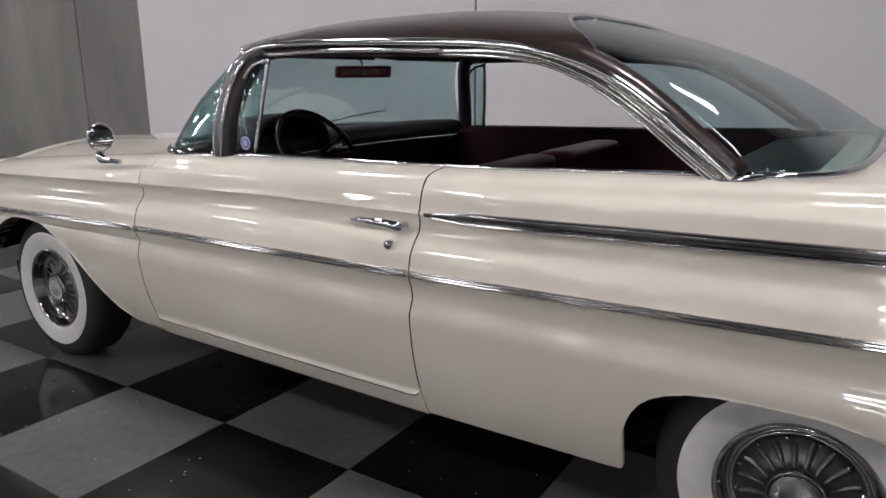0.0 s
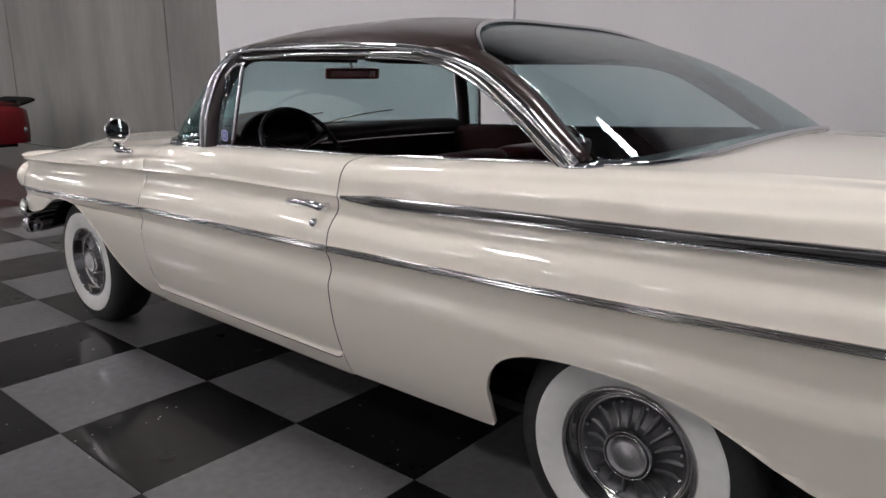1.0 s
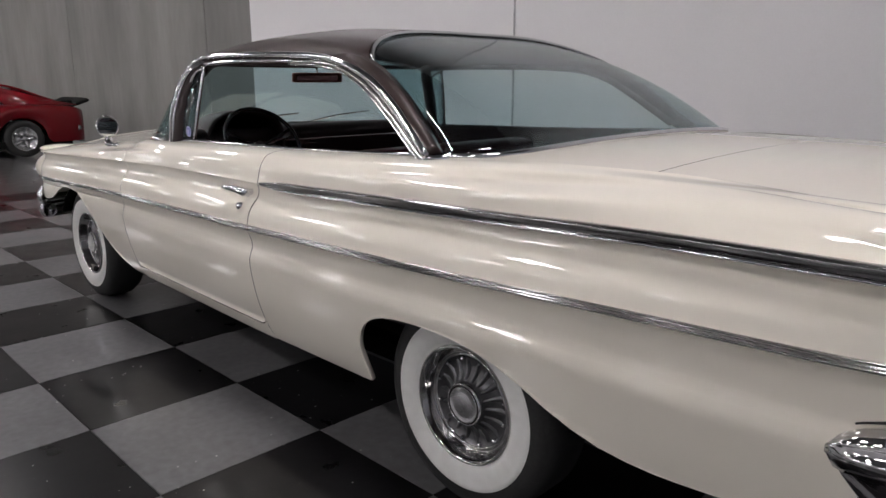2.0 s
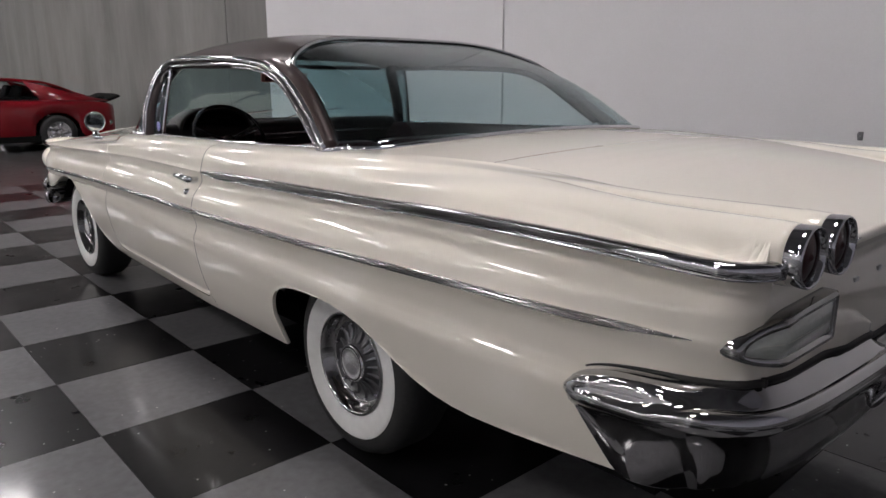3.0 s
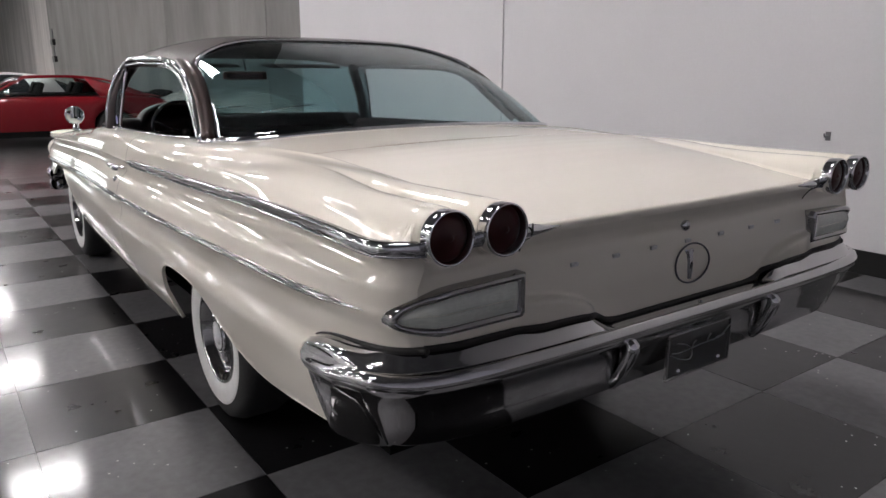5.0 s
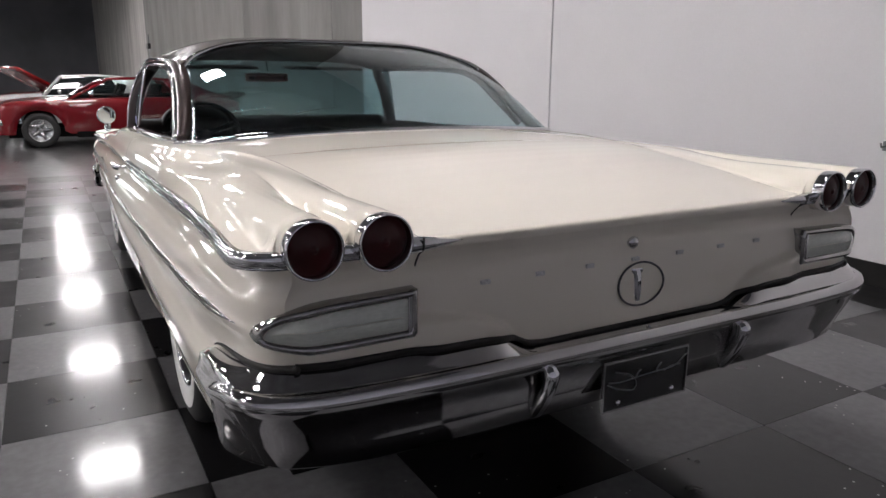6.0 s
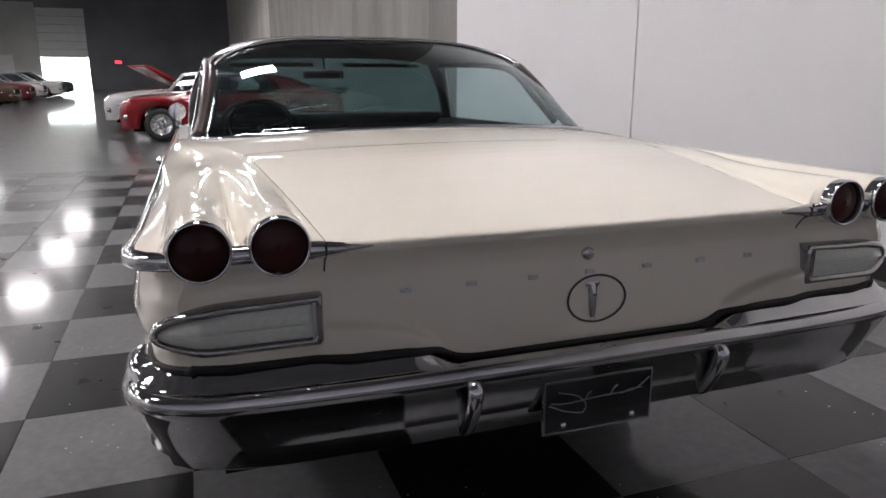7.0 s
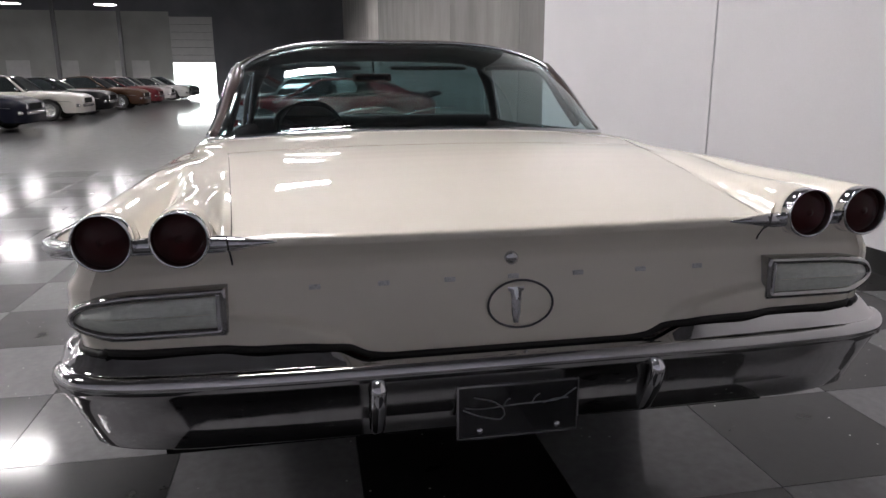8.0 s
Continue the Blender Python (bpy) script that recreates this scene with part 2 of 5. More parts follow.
tagged(part("floor", box(HALL_X0, HALL_X1, HALL_Y0, WALL_Y, -0.12, -0.006), SLAB), "polished grey concrete slab of a large hall", "floor", kind="structure")
bpy.data.objects["floor"]

# the white wall, two boards with an open joint, then concrete panels
JOINT = -3.29
tagged(part("wall_north", box(JOINT + 0.012, HALL_X1, WALL_Y, WALL_Y + 0.25, 0, HALL_Z), WALL_WHITE), "smooth pale grey-white painted partition wall", "wall", kind="structure")
tagged(part("wall_north_2", box(-8.2, JOINT - 0.012, WALL_Y, WALL_Y + 0.25, 0, HALL_Z), WALL_WHITE), "smooth pale grey-white painted partition wall", "wall", kind="structure")
tagged(part("trim", box(JOINT - 0.0115, JOINT + 0.0115, WALL_Y + 0.03, WALL_Y + 0.25, 0, HALL_Z), SEAM), "dark strip behind an open wall joint", "trim", kind="structure")
tagged(part("baseboard", box(-8.2, HALL_X1, WALL_Y - 0.012, WALL_Y - 0.0005, 0, 0.16), BASE_BLACK), "black vinyl baseboard along the white wall", "baseboard", kind="structure")
concrete = empty("wall_north_3", -8.2, WALL_Y, 0)
tagged(concrete, "stained bare concrete wall of tall tilt-up panels", "wall", kind="structure")
xs = [-8.2, -9.6] + [-15.75 - 6.1 * k for k in range(8)] + [HALL_X0]
for a, b in zip(xs, xs[1:]):
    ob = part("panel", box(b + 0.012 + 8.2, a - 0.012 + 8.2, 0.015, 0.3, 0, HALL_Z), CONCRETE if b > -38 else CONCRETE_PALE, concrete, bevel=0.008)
part("joint_backing", box(HALL_X0 + 8.2, 0, 0.3, 0.33, 0, HALL_Z), SEAM, concrete)

# far wall with a tall roller door, half up
FX = HALL_X0
far = empty("wall_west", FX, 0, 0)
tagged(far, "dark far wall of the hall with pale doors", "wall", kind="structure")
DY0, DY1, DZ, OPEN = -11.95, -8.3, 6.6, 2.64
part("wall_panel", box(-0.3, 0, DY1, WALL_Y, -0.1, HALL_Z), WALL_DARK, far)
part("wall_panel", box(-0.3, 0, HALL_Y0, DY0, -0.1, 7.0), WALL_MID, far)
part("wall_panel", box(-0.3, 0, HALL_Y0, DY0, 7.0, HALL_Z), WALL_DARK, far)
part("lintel", box(-0.3, 0, DY0, DY1, DZ, HALL_Z), WALL_DARK, far)
for k, (y0, y1, z1) in enumerate(((-25.6, -23.7, 2.83), (-21.3, -19.8, 2.83), (-16.8, -15.9, 2.83), (-15.4, -13.9, 2.83))):
    d = tagged(part("door_%d" % (k + 1), box(FX + 0.001, FX + 0.05, y0, y1, 0.0, z1), DOOR_WHITE, bevel=0.02), "closed pale painted door in the far wall", "door", kind="structure")
shutter = empty("door_5", FX - 0.1, (DY0 + DY1) / 2, OPEN)
tagged(shutter, "half-raised pale sectional roller door letting daylight in", "roller door", kind="structure")
hw = (DY1 - DY0) / 2
for k in range(6):
    z0 = (DZ - OPEN) / 6 * k
    part("slat", box(-0.03, 0.03, -hw, hw, z0 + 0.01, z0 + (DZ - OPEN) / 6 - 0.01), DOOR_WHITE, shutter, bevel=0.01)
part("backing", box(-0.06, -0.035, -hw, hw, 0, DZ - OPEN), SEAM, shutter)
tagged(part("backdrop", box(FX - 4.0, FX - 3.9, DY0 - 6, DY1 + 6, -0.1, 7), DAYLIGHT), "bright hazy daylight outside the open roller door", "backdrop", kind="structure")
for k, yy in enumerate((-21.0, -15.8)):
    tagged(part("column", box(FX + 1.2, FX + 1.5, yy - 0.15, yy + 0.15, 0, HALL_Z), STEEL), "grey steel column before the far wall", "column", group="hall columns", kind="structure")
sign = empty("exit_sign", FX + 0.1, -6.0, 2.25)
tagged(sign, "small glowing red sign on the dark far wall", "sign")
part("housing", box(-0.06, 0, -0.30, 0.30, -0.15, 0.2), STEEL, sign)
part("face", box(0.003, 0.012, -0.27, 0.27, -0.11, 0.16), SIGN_RED, sign)

# closing walls and ceiling
tagged(part("wall_south", box(HALL_X0, HALL_X1, HALL_Y0 - 0.3, HALL_Y0, 0, HALL_Z), WALL_WHITE), "plain grey wall closing the hall", "wall", kind="structure")
tagged(part("wall_east", box(HALL_X1, HALL_X1 + 0.3, HALL_Y0, WALL_Y + 0.3, 0, HALL_Z), WALL_COOL), "plain cool grey wall closing the hall", "wall", kind="structure")
tagged(part("ceiling", box(HALL_X0 - 0.3, HALL_X1 + 0.3, HALL_Y0 - 0.3, WALL_Y + 0.4, HALL_Z, HALL_Z + 0.3), CEILING), "plain grey ceiling high over the hall", "ceiling", kind="structure")

# rows of high-bay lamps
LAMP_X = (0.4, -5.4, -11.2, -17.1, -23.7, -30.0, -36.3, -43.2, -49.5)
LAMP_Y = -0.80
lamp = empty("ceiling_lamp", LAMP_X[0], LAMP_Y, 6.0)
tagged(lamp, "rectangular white high-bay lamp hung from the ceiling", "ceiling lamp", group="high-bay lamps")
part("housing", box(-0.46, 0.46, -0.61, 0.61, 0.02, 0.12), STEEL, lamp, bevel=0.015)
part("panel", box(-0.42, 0.42, -0.575, 0.575, 0.0, 0.019), LAMP_GLOW, lamp)
for s in (-0.5, 0.5):
    part("hanger", tube([Vector((s, 0, 0.12)), Vector((s, 0, 2.5))], 0.008, 6), STEEL, lamp)
for yy, count in ((LAMP_Y, 7), (-6.45, 7), (-13.1, 9), (-18.9, 9), (-24.8, 9)):
    for x in LAMP_X[:count]:
        if (x, yy) != (LAMP_X[0], LAMP_Y):
            copy_thing(lamp, pose(x, yy, 6.0))

# small fittings on the walls
hook = empty("wall_hook", 0.15, WALL_Y, 0.9)
tagged(hook, "small dark metal hook on the white wall", "hook")
part("plate", box(-0.018, 0.018, -0.006, -0.0005, -0.03, 0.03), STEEL, hook, bevel=0.003)
part("peg", tube([Vector((0, -0.006, 0.0)), Vector((0, -0.05, -0.005)), Vector((0, -0.06, 0.02))], 0.006, 8), STEEL, hook)
for z0 in (1.95, 2.65):
    b = empty("wall_box", -33.0, WALL_Y + 0.014, z0)
    tagged(b, "small dark electrical box on the concrete wall", "electrical box", group="wall boxes")
    part("body", box(-0.3, 0.3, -0.12, 0, -0.12, 0.12), BASE_BLACK, b, bevel=0.01)
    part("conduit", tube([Vector((0, -0.04, 0.12)), Vector((0, -0.04, 0.55))], 0.02, 8), STEEL, b)


# ---- the cream hardtop ----
# car axes: rear axle at x = 0, front towards -x, ground at z = 0; the half at -y is built, then mirrored
W = pchip([-3.79, -3.73, -3.65, -3.5, -3.2, -2.6, -2.3, -2.0, -1.5, -1.0, 0.0, 0.8, 1.12, 1.26, 1.32, 1.35, 1.37, 1.385],
          [0.88, 0.940, 0.972, 0.986, 0.990, 0.996, 1.004, 1.012, 1.025, 1.036, 1.036, 1.030, 1.018, 1.006, 0.992, 0.978, 0.960, 0.928])
ZT = pchip([-3.7, -3.26, -2.23, -1.0, -0.13, 0.63, 1.0, 1.3, 1.4], [0.69, 0.70, 0.728, 0.747, 0.76, 0.782, 0.791, 0.802, 0.802])
YC = pchip([-3.79, -3.73, -3.65, -3.5, -3.1, -2.2, -1.5, -1.04, 0.0, 0.7, 1.1, 1.3, 1.34, 1.365, 1.385],
           [0.865, 0.930, 0.960, 0.968, 0.970, 0.970, 0.978, 0.984, 0.988, 0.992, 1.000, 1.010, 1.007, 0.992, 0.960])
ZC = pchip([-3.72, -3.4, -3.1, -2.17, -1.55, -1.04, -0.3, 0.15, 0.63, 1.0, 1.39], [0.850, 0.856, 0.864, 0.893, 0.905, 0.906, 0.922, 0.932, 0.946, 0.950, 0.953])
YB = pchip([-3.72, -3.5, -3.0, -2.5, -2.3, -1.8, -1.0, -0.2, 0.2, 0.5, 0.76, 1.0, 1.2, 1.385], [0.66, 0.70, 0.72, 0.76, 0.80, 0.842, 0.852, 0.826, 0.780, 0.720, 0.692, 0.668, 0.648, 0.632])
ZB = pchip([-3.72, -3.5, -3.0, -2.5, -2.3, -1.8, -1.0, -0.2, 0.2, 0.5, 0.9, 1.2, 1.385], [0.875, 0.895, 0.935, 0.972, 0.988, 1.004, 1.02, 1.046, 1.056, 1.052, 1.022, 0.988, 0.966])
ZF = pchip([0.0, 0.3, 0.7, 1.0, 1.25, 1.385], [1.056, 1.056, 1.050, 1.044, 1.038, 1.030])              # crest of the rear fender
FADE = pchip([-3.72, -2.4, -1.9, -1.4, -1.0, 0.0, 0.3, 0.6, 1.0, 1.38], [0.8, 0.65, 0.45, 0.32, 0.30, 0.38, 0.46, 0.62, 0.95, 1.35])    # how deep the hollow under the crease is
LOW = pchip([-3.7, -2.5, -0.5, 0.1, 0.6, 1.2], [0.3, 0.3, 0.5, 1.0, 1.0, 0.8])                        # how strong the lower ridge is


def smooth(a, b, x):
    t = min(1.0, max(0.0, (x - a) / (b - a)))
    return t * t * (3 - 2 * t)


TOP = 30


def section(x):
    """Half profile at x, from the sill up to the belt: (y, z) pairs, y > 0."""
    w, zt, yc, zc, yb, zb, f, lo = W(x), ZT(x), YC(x), ZC(x), YB(x), ZB(x), FADE(x), LOW(x)
    mid = smooth(-3.0, -2.1, x)
    yo = yb + 0.050 * mid
    plain = [(yc + (yb - yc) * t + 0.020 * 4 * t * (1 - t), zc + (zb - zc) * (1 - (1 - t) ** 1.35)) for t in (0.12, 0.3, 0.5, 0.7, 0.88, 1.0)]
    cabin = [(yc - 0.005, zc + 0.012), (yc - 0.016, zc + (zb - zc) * 0.48), (yo + 0.056, zb - 0.038), (yo + 0.030, zb - 0.012), (yb + 0.035, zb - 0.001), (yb, zb + 0.002)]
    zf, valley = ZF(x), 0.042 * smooth(0.98, 1.385, x)
    rear = [(yc - 0.013, zc + 0.020), (yc - 0.052, zc + 0.62 * (zf - zc)), (0.885, zc + 0.88 * (zf - zc)), (0.808, zf - 0.004 - valley), (0.735, zf - 0.008 - 0.01 * smooth(0.6, 1.3, x)), (yb, zb)]
    k = smooth(0.1, 0.8, x)
    corners = [(yc, zc)] + [tuple(p * (1 - mid) + c * mid * (1 - k) + r * mid * k for p, c, r in zip(a, b, d)) for a, b, d in zip(plain, cabin, rear)]
    fy, fz = (pchip(range(7), [q[i] for q in corners]) for i in (0, 1))
    up = [(fy(6 * j / TOP), fz(6 * j / TOP)) for j in range(1, TOP + 1)]
    h = smooth(0.62, 1.37, x) ** 1.5
    if h > 0:                                                         # a bullet-shaped ridge behind each tail lamp, with a valley between
        up = [(y, z * (1 - h) + h * max(min(z, zb + (0.961 - zb) * smooth(yb + 0.004, yb + 0.040, y)), *(0.958 + 0.077 * math.sqrt(max(0.0, 1 - ((y - c) / 0.067) ** 2)) for c in (0.729, 0.879)))) for y, z in up]
    hol = [yc + (w - yc) * q - 0.040 * f * e for q, e in ((0.50, 0.45), (0.14, 0.85), (0.05, 0.80))]
    return [(w - 0.108, 0.26), (w - 0.058, 0.36), (w - 0.025, 0.46), (w - 0.007, 0.55), (w - 0.003 + 0.008 * lo, 0.62),
            (w - 0.012 - 0.011 * lo, 0.67), (w - 0.014, zt - 0.05), (w + 0.0, zt - 0.016), (w + 0.003, zt), (w - 0.001, zt + 0.016),
            (w - 0.004 - (w - yc) * 0.12, zt + 0.052), (hol[0], zc - 0.075), (hol[1], zc - 0.048), (hol[2], zc - 0.026), (yc - 0.002 - 0.006 * f, zc - 0.007), (yc, zc)] + up


NS = len(section(0.0)) - 1


def surf(x, s):
    """Point of the side at x, s from 0 (sill) to 1 (belt), smooth between the control points."""
    sec = surf.cache.get(x)
    if sec is None:
        pts = section(x)
        k = list(range(len(pts)))
        sec = (pchip(k, [p[0] for p in pts]), pchip(k, [p[1] for p in pts]))
        surf.cache[x] = sec
    return Vector((x, -sec[0](s * NS), sec[1](s * NS)))


surf.cache = {}


def s_at(x, z):
    a, b = 0.0, 1.0
    for _ in range(22):
        m = (a + b) / 2
        if surf(x, m).z < z:
            a = m
        else:
            b = m
    return (a + b) / 2


def lean(x, s):
    """The front door gap sweeps back to the windshield above the crease."""
    return 0.085 * smooth(0.72, 1.0, s) * (1 - smooth(0.0, 0.35, abs(x + 2.285)))


def side_panel(x_of, nx, lo, hi, ns, lip=0.014):
    """A skin panel: x_of(u, s) gives its stations, lo(x) and hi(x) its lower and upper edges as s."""
    cols = []
    for i in range(nx + 1):
        u = i / nx
        xm = x_of(u)
        a, b = lo(xm), hi(xm)
        col = []
        for j in range(ns + 1):
            s = max(a, j / ns) if b > 0.999 else a + (b - a) * j / ns
            col.append(surf(xm + lean(xm, s), s))
        if lip:
            q = col[0].copy()
            q.y += lip
            q.z += 0.004
            col.insert(0, q)
        cols.append(col)
    return grid("panel", cols)


ARCH_R = pchip([-0.45, -0.398, -0.392, -0.375, -0.345, -0.29, -0.21, -0.10, 0.0, 0.10, 0.20, 0.30, 0.40, 0.52, 0.64, 0.8, 1.0, 1.09, 1.145, 1.175, 1.20, 1.25],
               [0.287, 0.292, 0.41, 0.470, 0.52, 0.557, 0.579, 0.588, 0.588, 0.577, 0.552, 0.507, 0.455, 0.415, 0.403, 0.413, 0.434, 0.443, 0.450, 0.50, 0.58, 0.65])
ARCH_F = pchip([-3.55, -3.45, -3.35, -3.24, -3.14, -3.04, -2.94, -2.84, -2.74, -2.66, -2.54, -2.44, -2.3], [0.56, 0.58, 0.615, 0.665, 0.675, 0.668, 0.645, 0.60, 0.525, 0.44, 0.330, 0.290, 0.284])


def spaced(a, b, marks):
    """Stations from a to b, closer near the marks."""
    xs = [a]
    while xs[-1] < b - 1e-6:
        d = min(abs(xs[-1] + 0.01 - m) for m in marks)
        xs.append(min(b, xs[-1] + 0.006 + min(0.07, d * 0.35)))
    return xs


def skin(xs, lo, hi, ns, lip=0.014):
    return side_panel(lambda u: xs[round(u * (len(xs) - 1))], len(xs) - 1, lo, hi, ns, lip=lip)


DOOR_F, DOOR_R, DOOR_Z, G = -2.285, -1.003, 0.345, 0.0025
car = empty("car", -1.1, 0, 0)
tagged(car, "cream 1960s two-door hardtop with dark brown roof and chrome trim", "car")
BACK = Matrix.Translation((1.1, 0, 0))


def cpart(name, me, mat, label="", parent=None, both=False, **kw):
    """A part of the car in car axes; both: its mirror image too. Returns the near-side object."""
    me.transform(BACK)
    a = part(name, me, mat, parent or car, label, **kw)
    if both:
        part(name, mirrored(me), mat, parent or car, label, **kw)
    return a


top = lambda x: 1.0


def door_corner(x):
    return 0.045 * (1 - math.sqrt(max(0.0, 1 - max(0.0, (x - DOOR_R + 0.05) / 0.05) ** 2)))


fender = skin(spaced(-3.77, DOOR_F - G, (-3.75, -3.38, -2.64)), lambda x: s_at(x, ARCH_F(x)) if x > -3.55 else s_at(x, 0.56), top, 110)
cpart("front_fender", fender, CREAM, both=True)
door = skin(spaced(DOOR_F + G, DOOR_R - G, (DOOR_R - 0.02,)), lambda x: s_at(x, DOOR_Z + G + door_corner(x)), top, 110, lip=0.015)
cpart("door", door, CREAM, both=True)
rocker = skin(spaced(DOOR_F - 0.0, DOOR_R + 0.0, (DOOR_R - 0.02,)), lambda x: s_at(x, 0.280), lambda x: s_at(x, DOOR_Z - G + door_corner(x)), 8)
cpart("rocker_panel", rocker, CREAM, both=True)
quarter = skin(spaced(DOOR_R + G, 1.385, (-0.392, 1.385, 1.18)), lambda x: s_at(x, ARCH_R(x)), top, 150)
cpart("quarter_panel", quarter, CREAM, both=True)

# dark lining behind the gaps and inside the arches
lining = [[surf(x, s_at(x, z)) + Vector((0, 0.028, 0)) for z in (0.33, 0.5, 0.62, 0.74, 0.84, ZC(x) - 0.02, ZB(x) - 0.04)] for x in np.linspace(-2.34, -0.9, 12)]
cpart("inner_panel", grid("lining", lining), GAP, both=True)
for x0, x1 in ((-3.46, -2.42), (-0.44, 0.66)):
    xs_ = np.linspace(x0, x1, 14)
    rows = []
    for x in xs_:
        t = (x - x0) / (x1 - x0) * 2 - 1
        zz = 0.70 - 0.22 * abs(t) ** 3
        rows.append([Vector((x, -0.935, zz)), Vector((x, -0.62, zz + 0.03)), Vector((x, -0.60, 0.22))])
    cpart("wheel_housing", grid("housing", rows), BLACK, both=True)
cpart("underbody", box(-3.5, 1.15, -0.86, 0.86, 0.34, 0.40), BLACK)
cpart("chassis", box(-3.3, 0.75, -0.45, 0.45, 0.22, 0.335), BLACK)
cpart("fuel_tank", box(0.45, 0.98, -0.5, 0.5, 0.335, 0.47), BLACK, bevel=0.04)

# hood, cowl, trunk lid and the panel before it
hood = []
for x in np.linspace(-3.77, -2.36, 30):
    yb, zb = YB(x) - 0.004, ZB(x)
    hood.append([Vector((x - 0.12 * (1 - (v / 1.0) ** 2) * max(0, (-x - 3.2) / 0.5), v * yb, zb + 0.058 * (1 - v * v))) for v in np.linspace(-1, 1, 33)])
cpart("hood", grid("hood", hood), CREAM)

ZM = pchip([-0.3, -0.06, 0.2, 0.5, 0.7, 0.9, 1.1, 1.3, 1.405], [1.092, 1.088, 1.081, 1.069, 1.057, 1.038, 1.0125, 0.9805, 0.962])


def deck(x, v, inset=0.0):
    yb = YB(x) - inset
    e = ZB(x)
    ripple = 0.00006 * math.sin(x * 72.0 + 2.2 * v + 1.1 * math.sin(9 * x)) * smooth(0.45, 0.6, x) * (1 - smooth(1.25, 1.38, x)) * (1 - abs(v) ** 4)     # the sheet is not quite true
    return Vector((x, v * yb, e + (ZM(x) - e) * (1 - abs(v) ** 2.2) + ripple))


TRUNK = 0.475
lid = []
for x in np.linspace(TRUNK, 1.398, 110):
    lid.append([deck(x, v, 0.0020) for v in np.linspace(-1, 1, 41)])
e_ = lid[-1]
lid.append([p + Vector((0.010, 0, -0.006)) for p in e_])
lid.append([p + Vector((0.008, 0, -0.022)) for p in e_])
cpart("trunk_lid", grid("lid", lid), CREAM)
under_lid = [[deck(x, v, 0.0) + Vector((0, 0, -0.018)) for v in np.linspace(-1.02, 1.02, 15)] for x in np.linspace(0.40, 1.37, 12)]
cpart("trunk_gutter", grid("gutter", under_lid), GAP)
GLASS_BASE = pchip([0.0, 0.3, 0.5, 0.62, 0.70, 0.76, 0.80], [0.0, 0.0, -0.008, -0.015, -0.025, -0.06, -0.12])
tulip = []
for v in np.linspace(-1, 1, 41):
    x0 = GLASS_BASE(abs(v) * 0.80) - 0.03
    tulip.append([deck(x0 + (TRUNK - 0.004 - x0) * t, v) for t in np.linspace(0, 1, 16)])
cpart("rear_deck_panel", grid("tulip", tulip), CREAM)

# tail panel
XR = pchip([0.64, 0.70, 0.76, 0.82, 0.862, 0.885, 0.905, 0.925, 0.945, 0.958], [1.392, 1.396, 1.396, 1.390, 1.380, 1.372, 1.376, 1.390, 1.404, 1.408])
ZTB = pchip([0, 0.30, 0.36, 0.42, 0.50, 0.60, 0.98], [0.676, 0.676, 0.682, 0.708, 0.722, 0.725, 0.728])


def tail_edge(z):
    return -surf(1.385, s_at(1.385, z)).y


def tail_point(v, z):
    t = abs(v)
    ye = tail_edge(min(z, 0.953))
    r = 1 - (1 - t ** 6) ** (1 / 4.0)
    xr = XR(z)
    ya = t * ye
    arc = 0.69 + 0.105 * math.sqrt(max(0.0, 1 - (max(0.0, 0.66 - ya) / 0.285) ** 2)) if ya > 0.375 else 0.0
    scoop = 0.030 * smooth(0.0, 0.013, arc - z) * (1 - smooth(0.90, 1.0, t)) * (1 - 0.6 * smooth(0.58, 0.68, ya)) * smooth(0.365, 0.45, ya)     # the lobe over the bumper end stands proud
    return Vector((xr + scoop - (xr - 1.383) * r, v * (ye + 0.001), z))


tail = []
for v in np.concatenate([np.linspace(-1, -0.9, 9), np.linspace(-0.88, 0.88, 141), np.linspace(0.9, 1, 9)]):
    z0 = ZTB(abs(v) * 0.97)
    tail.append([tail_point(v, z0 + (0.956 - z0) * t) for t in np.linspace(0, 1, 44)])
tail_panel = cpart("tail_panel", grid("tail", tail), CREAM)
lid_gap = [tail_point(0, min(z, 0.956)) + Vector((0.0006 + 0.013 * smooth(0.930, 0.945, z), -0.636 + 0.03 * (0.956 - z), max(0.0, z - 0.956))) for z in np.linspace(0.900, 0.974, 14)]
cpart("lid_gap", tube(lid_gap, 0.0022, 6), GAP, "dark gap beside the trunk lid", both=True)
seal = [Vector((tail_point(v, ZTB(abs(v) * 0.97)).x + 0.001, tail_point(v, 0.73).y, ZTB(abs(v) * 0.97) - 0.004)) for v in np.linspace(-1.0, 1.0, 91)]
cpart("bumper_seal", sweep(seal, [(0.007, -0.0075), (0.007, 0.0065), (-0.03, 0.0065), (-0.03, -0.0075)], lambda i: (1, 0, 0), lambda i: (0, 0, 1)), GAP, "black rubber strip")

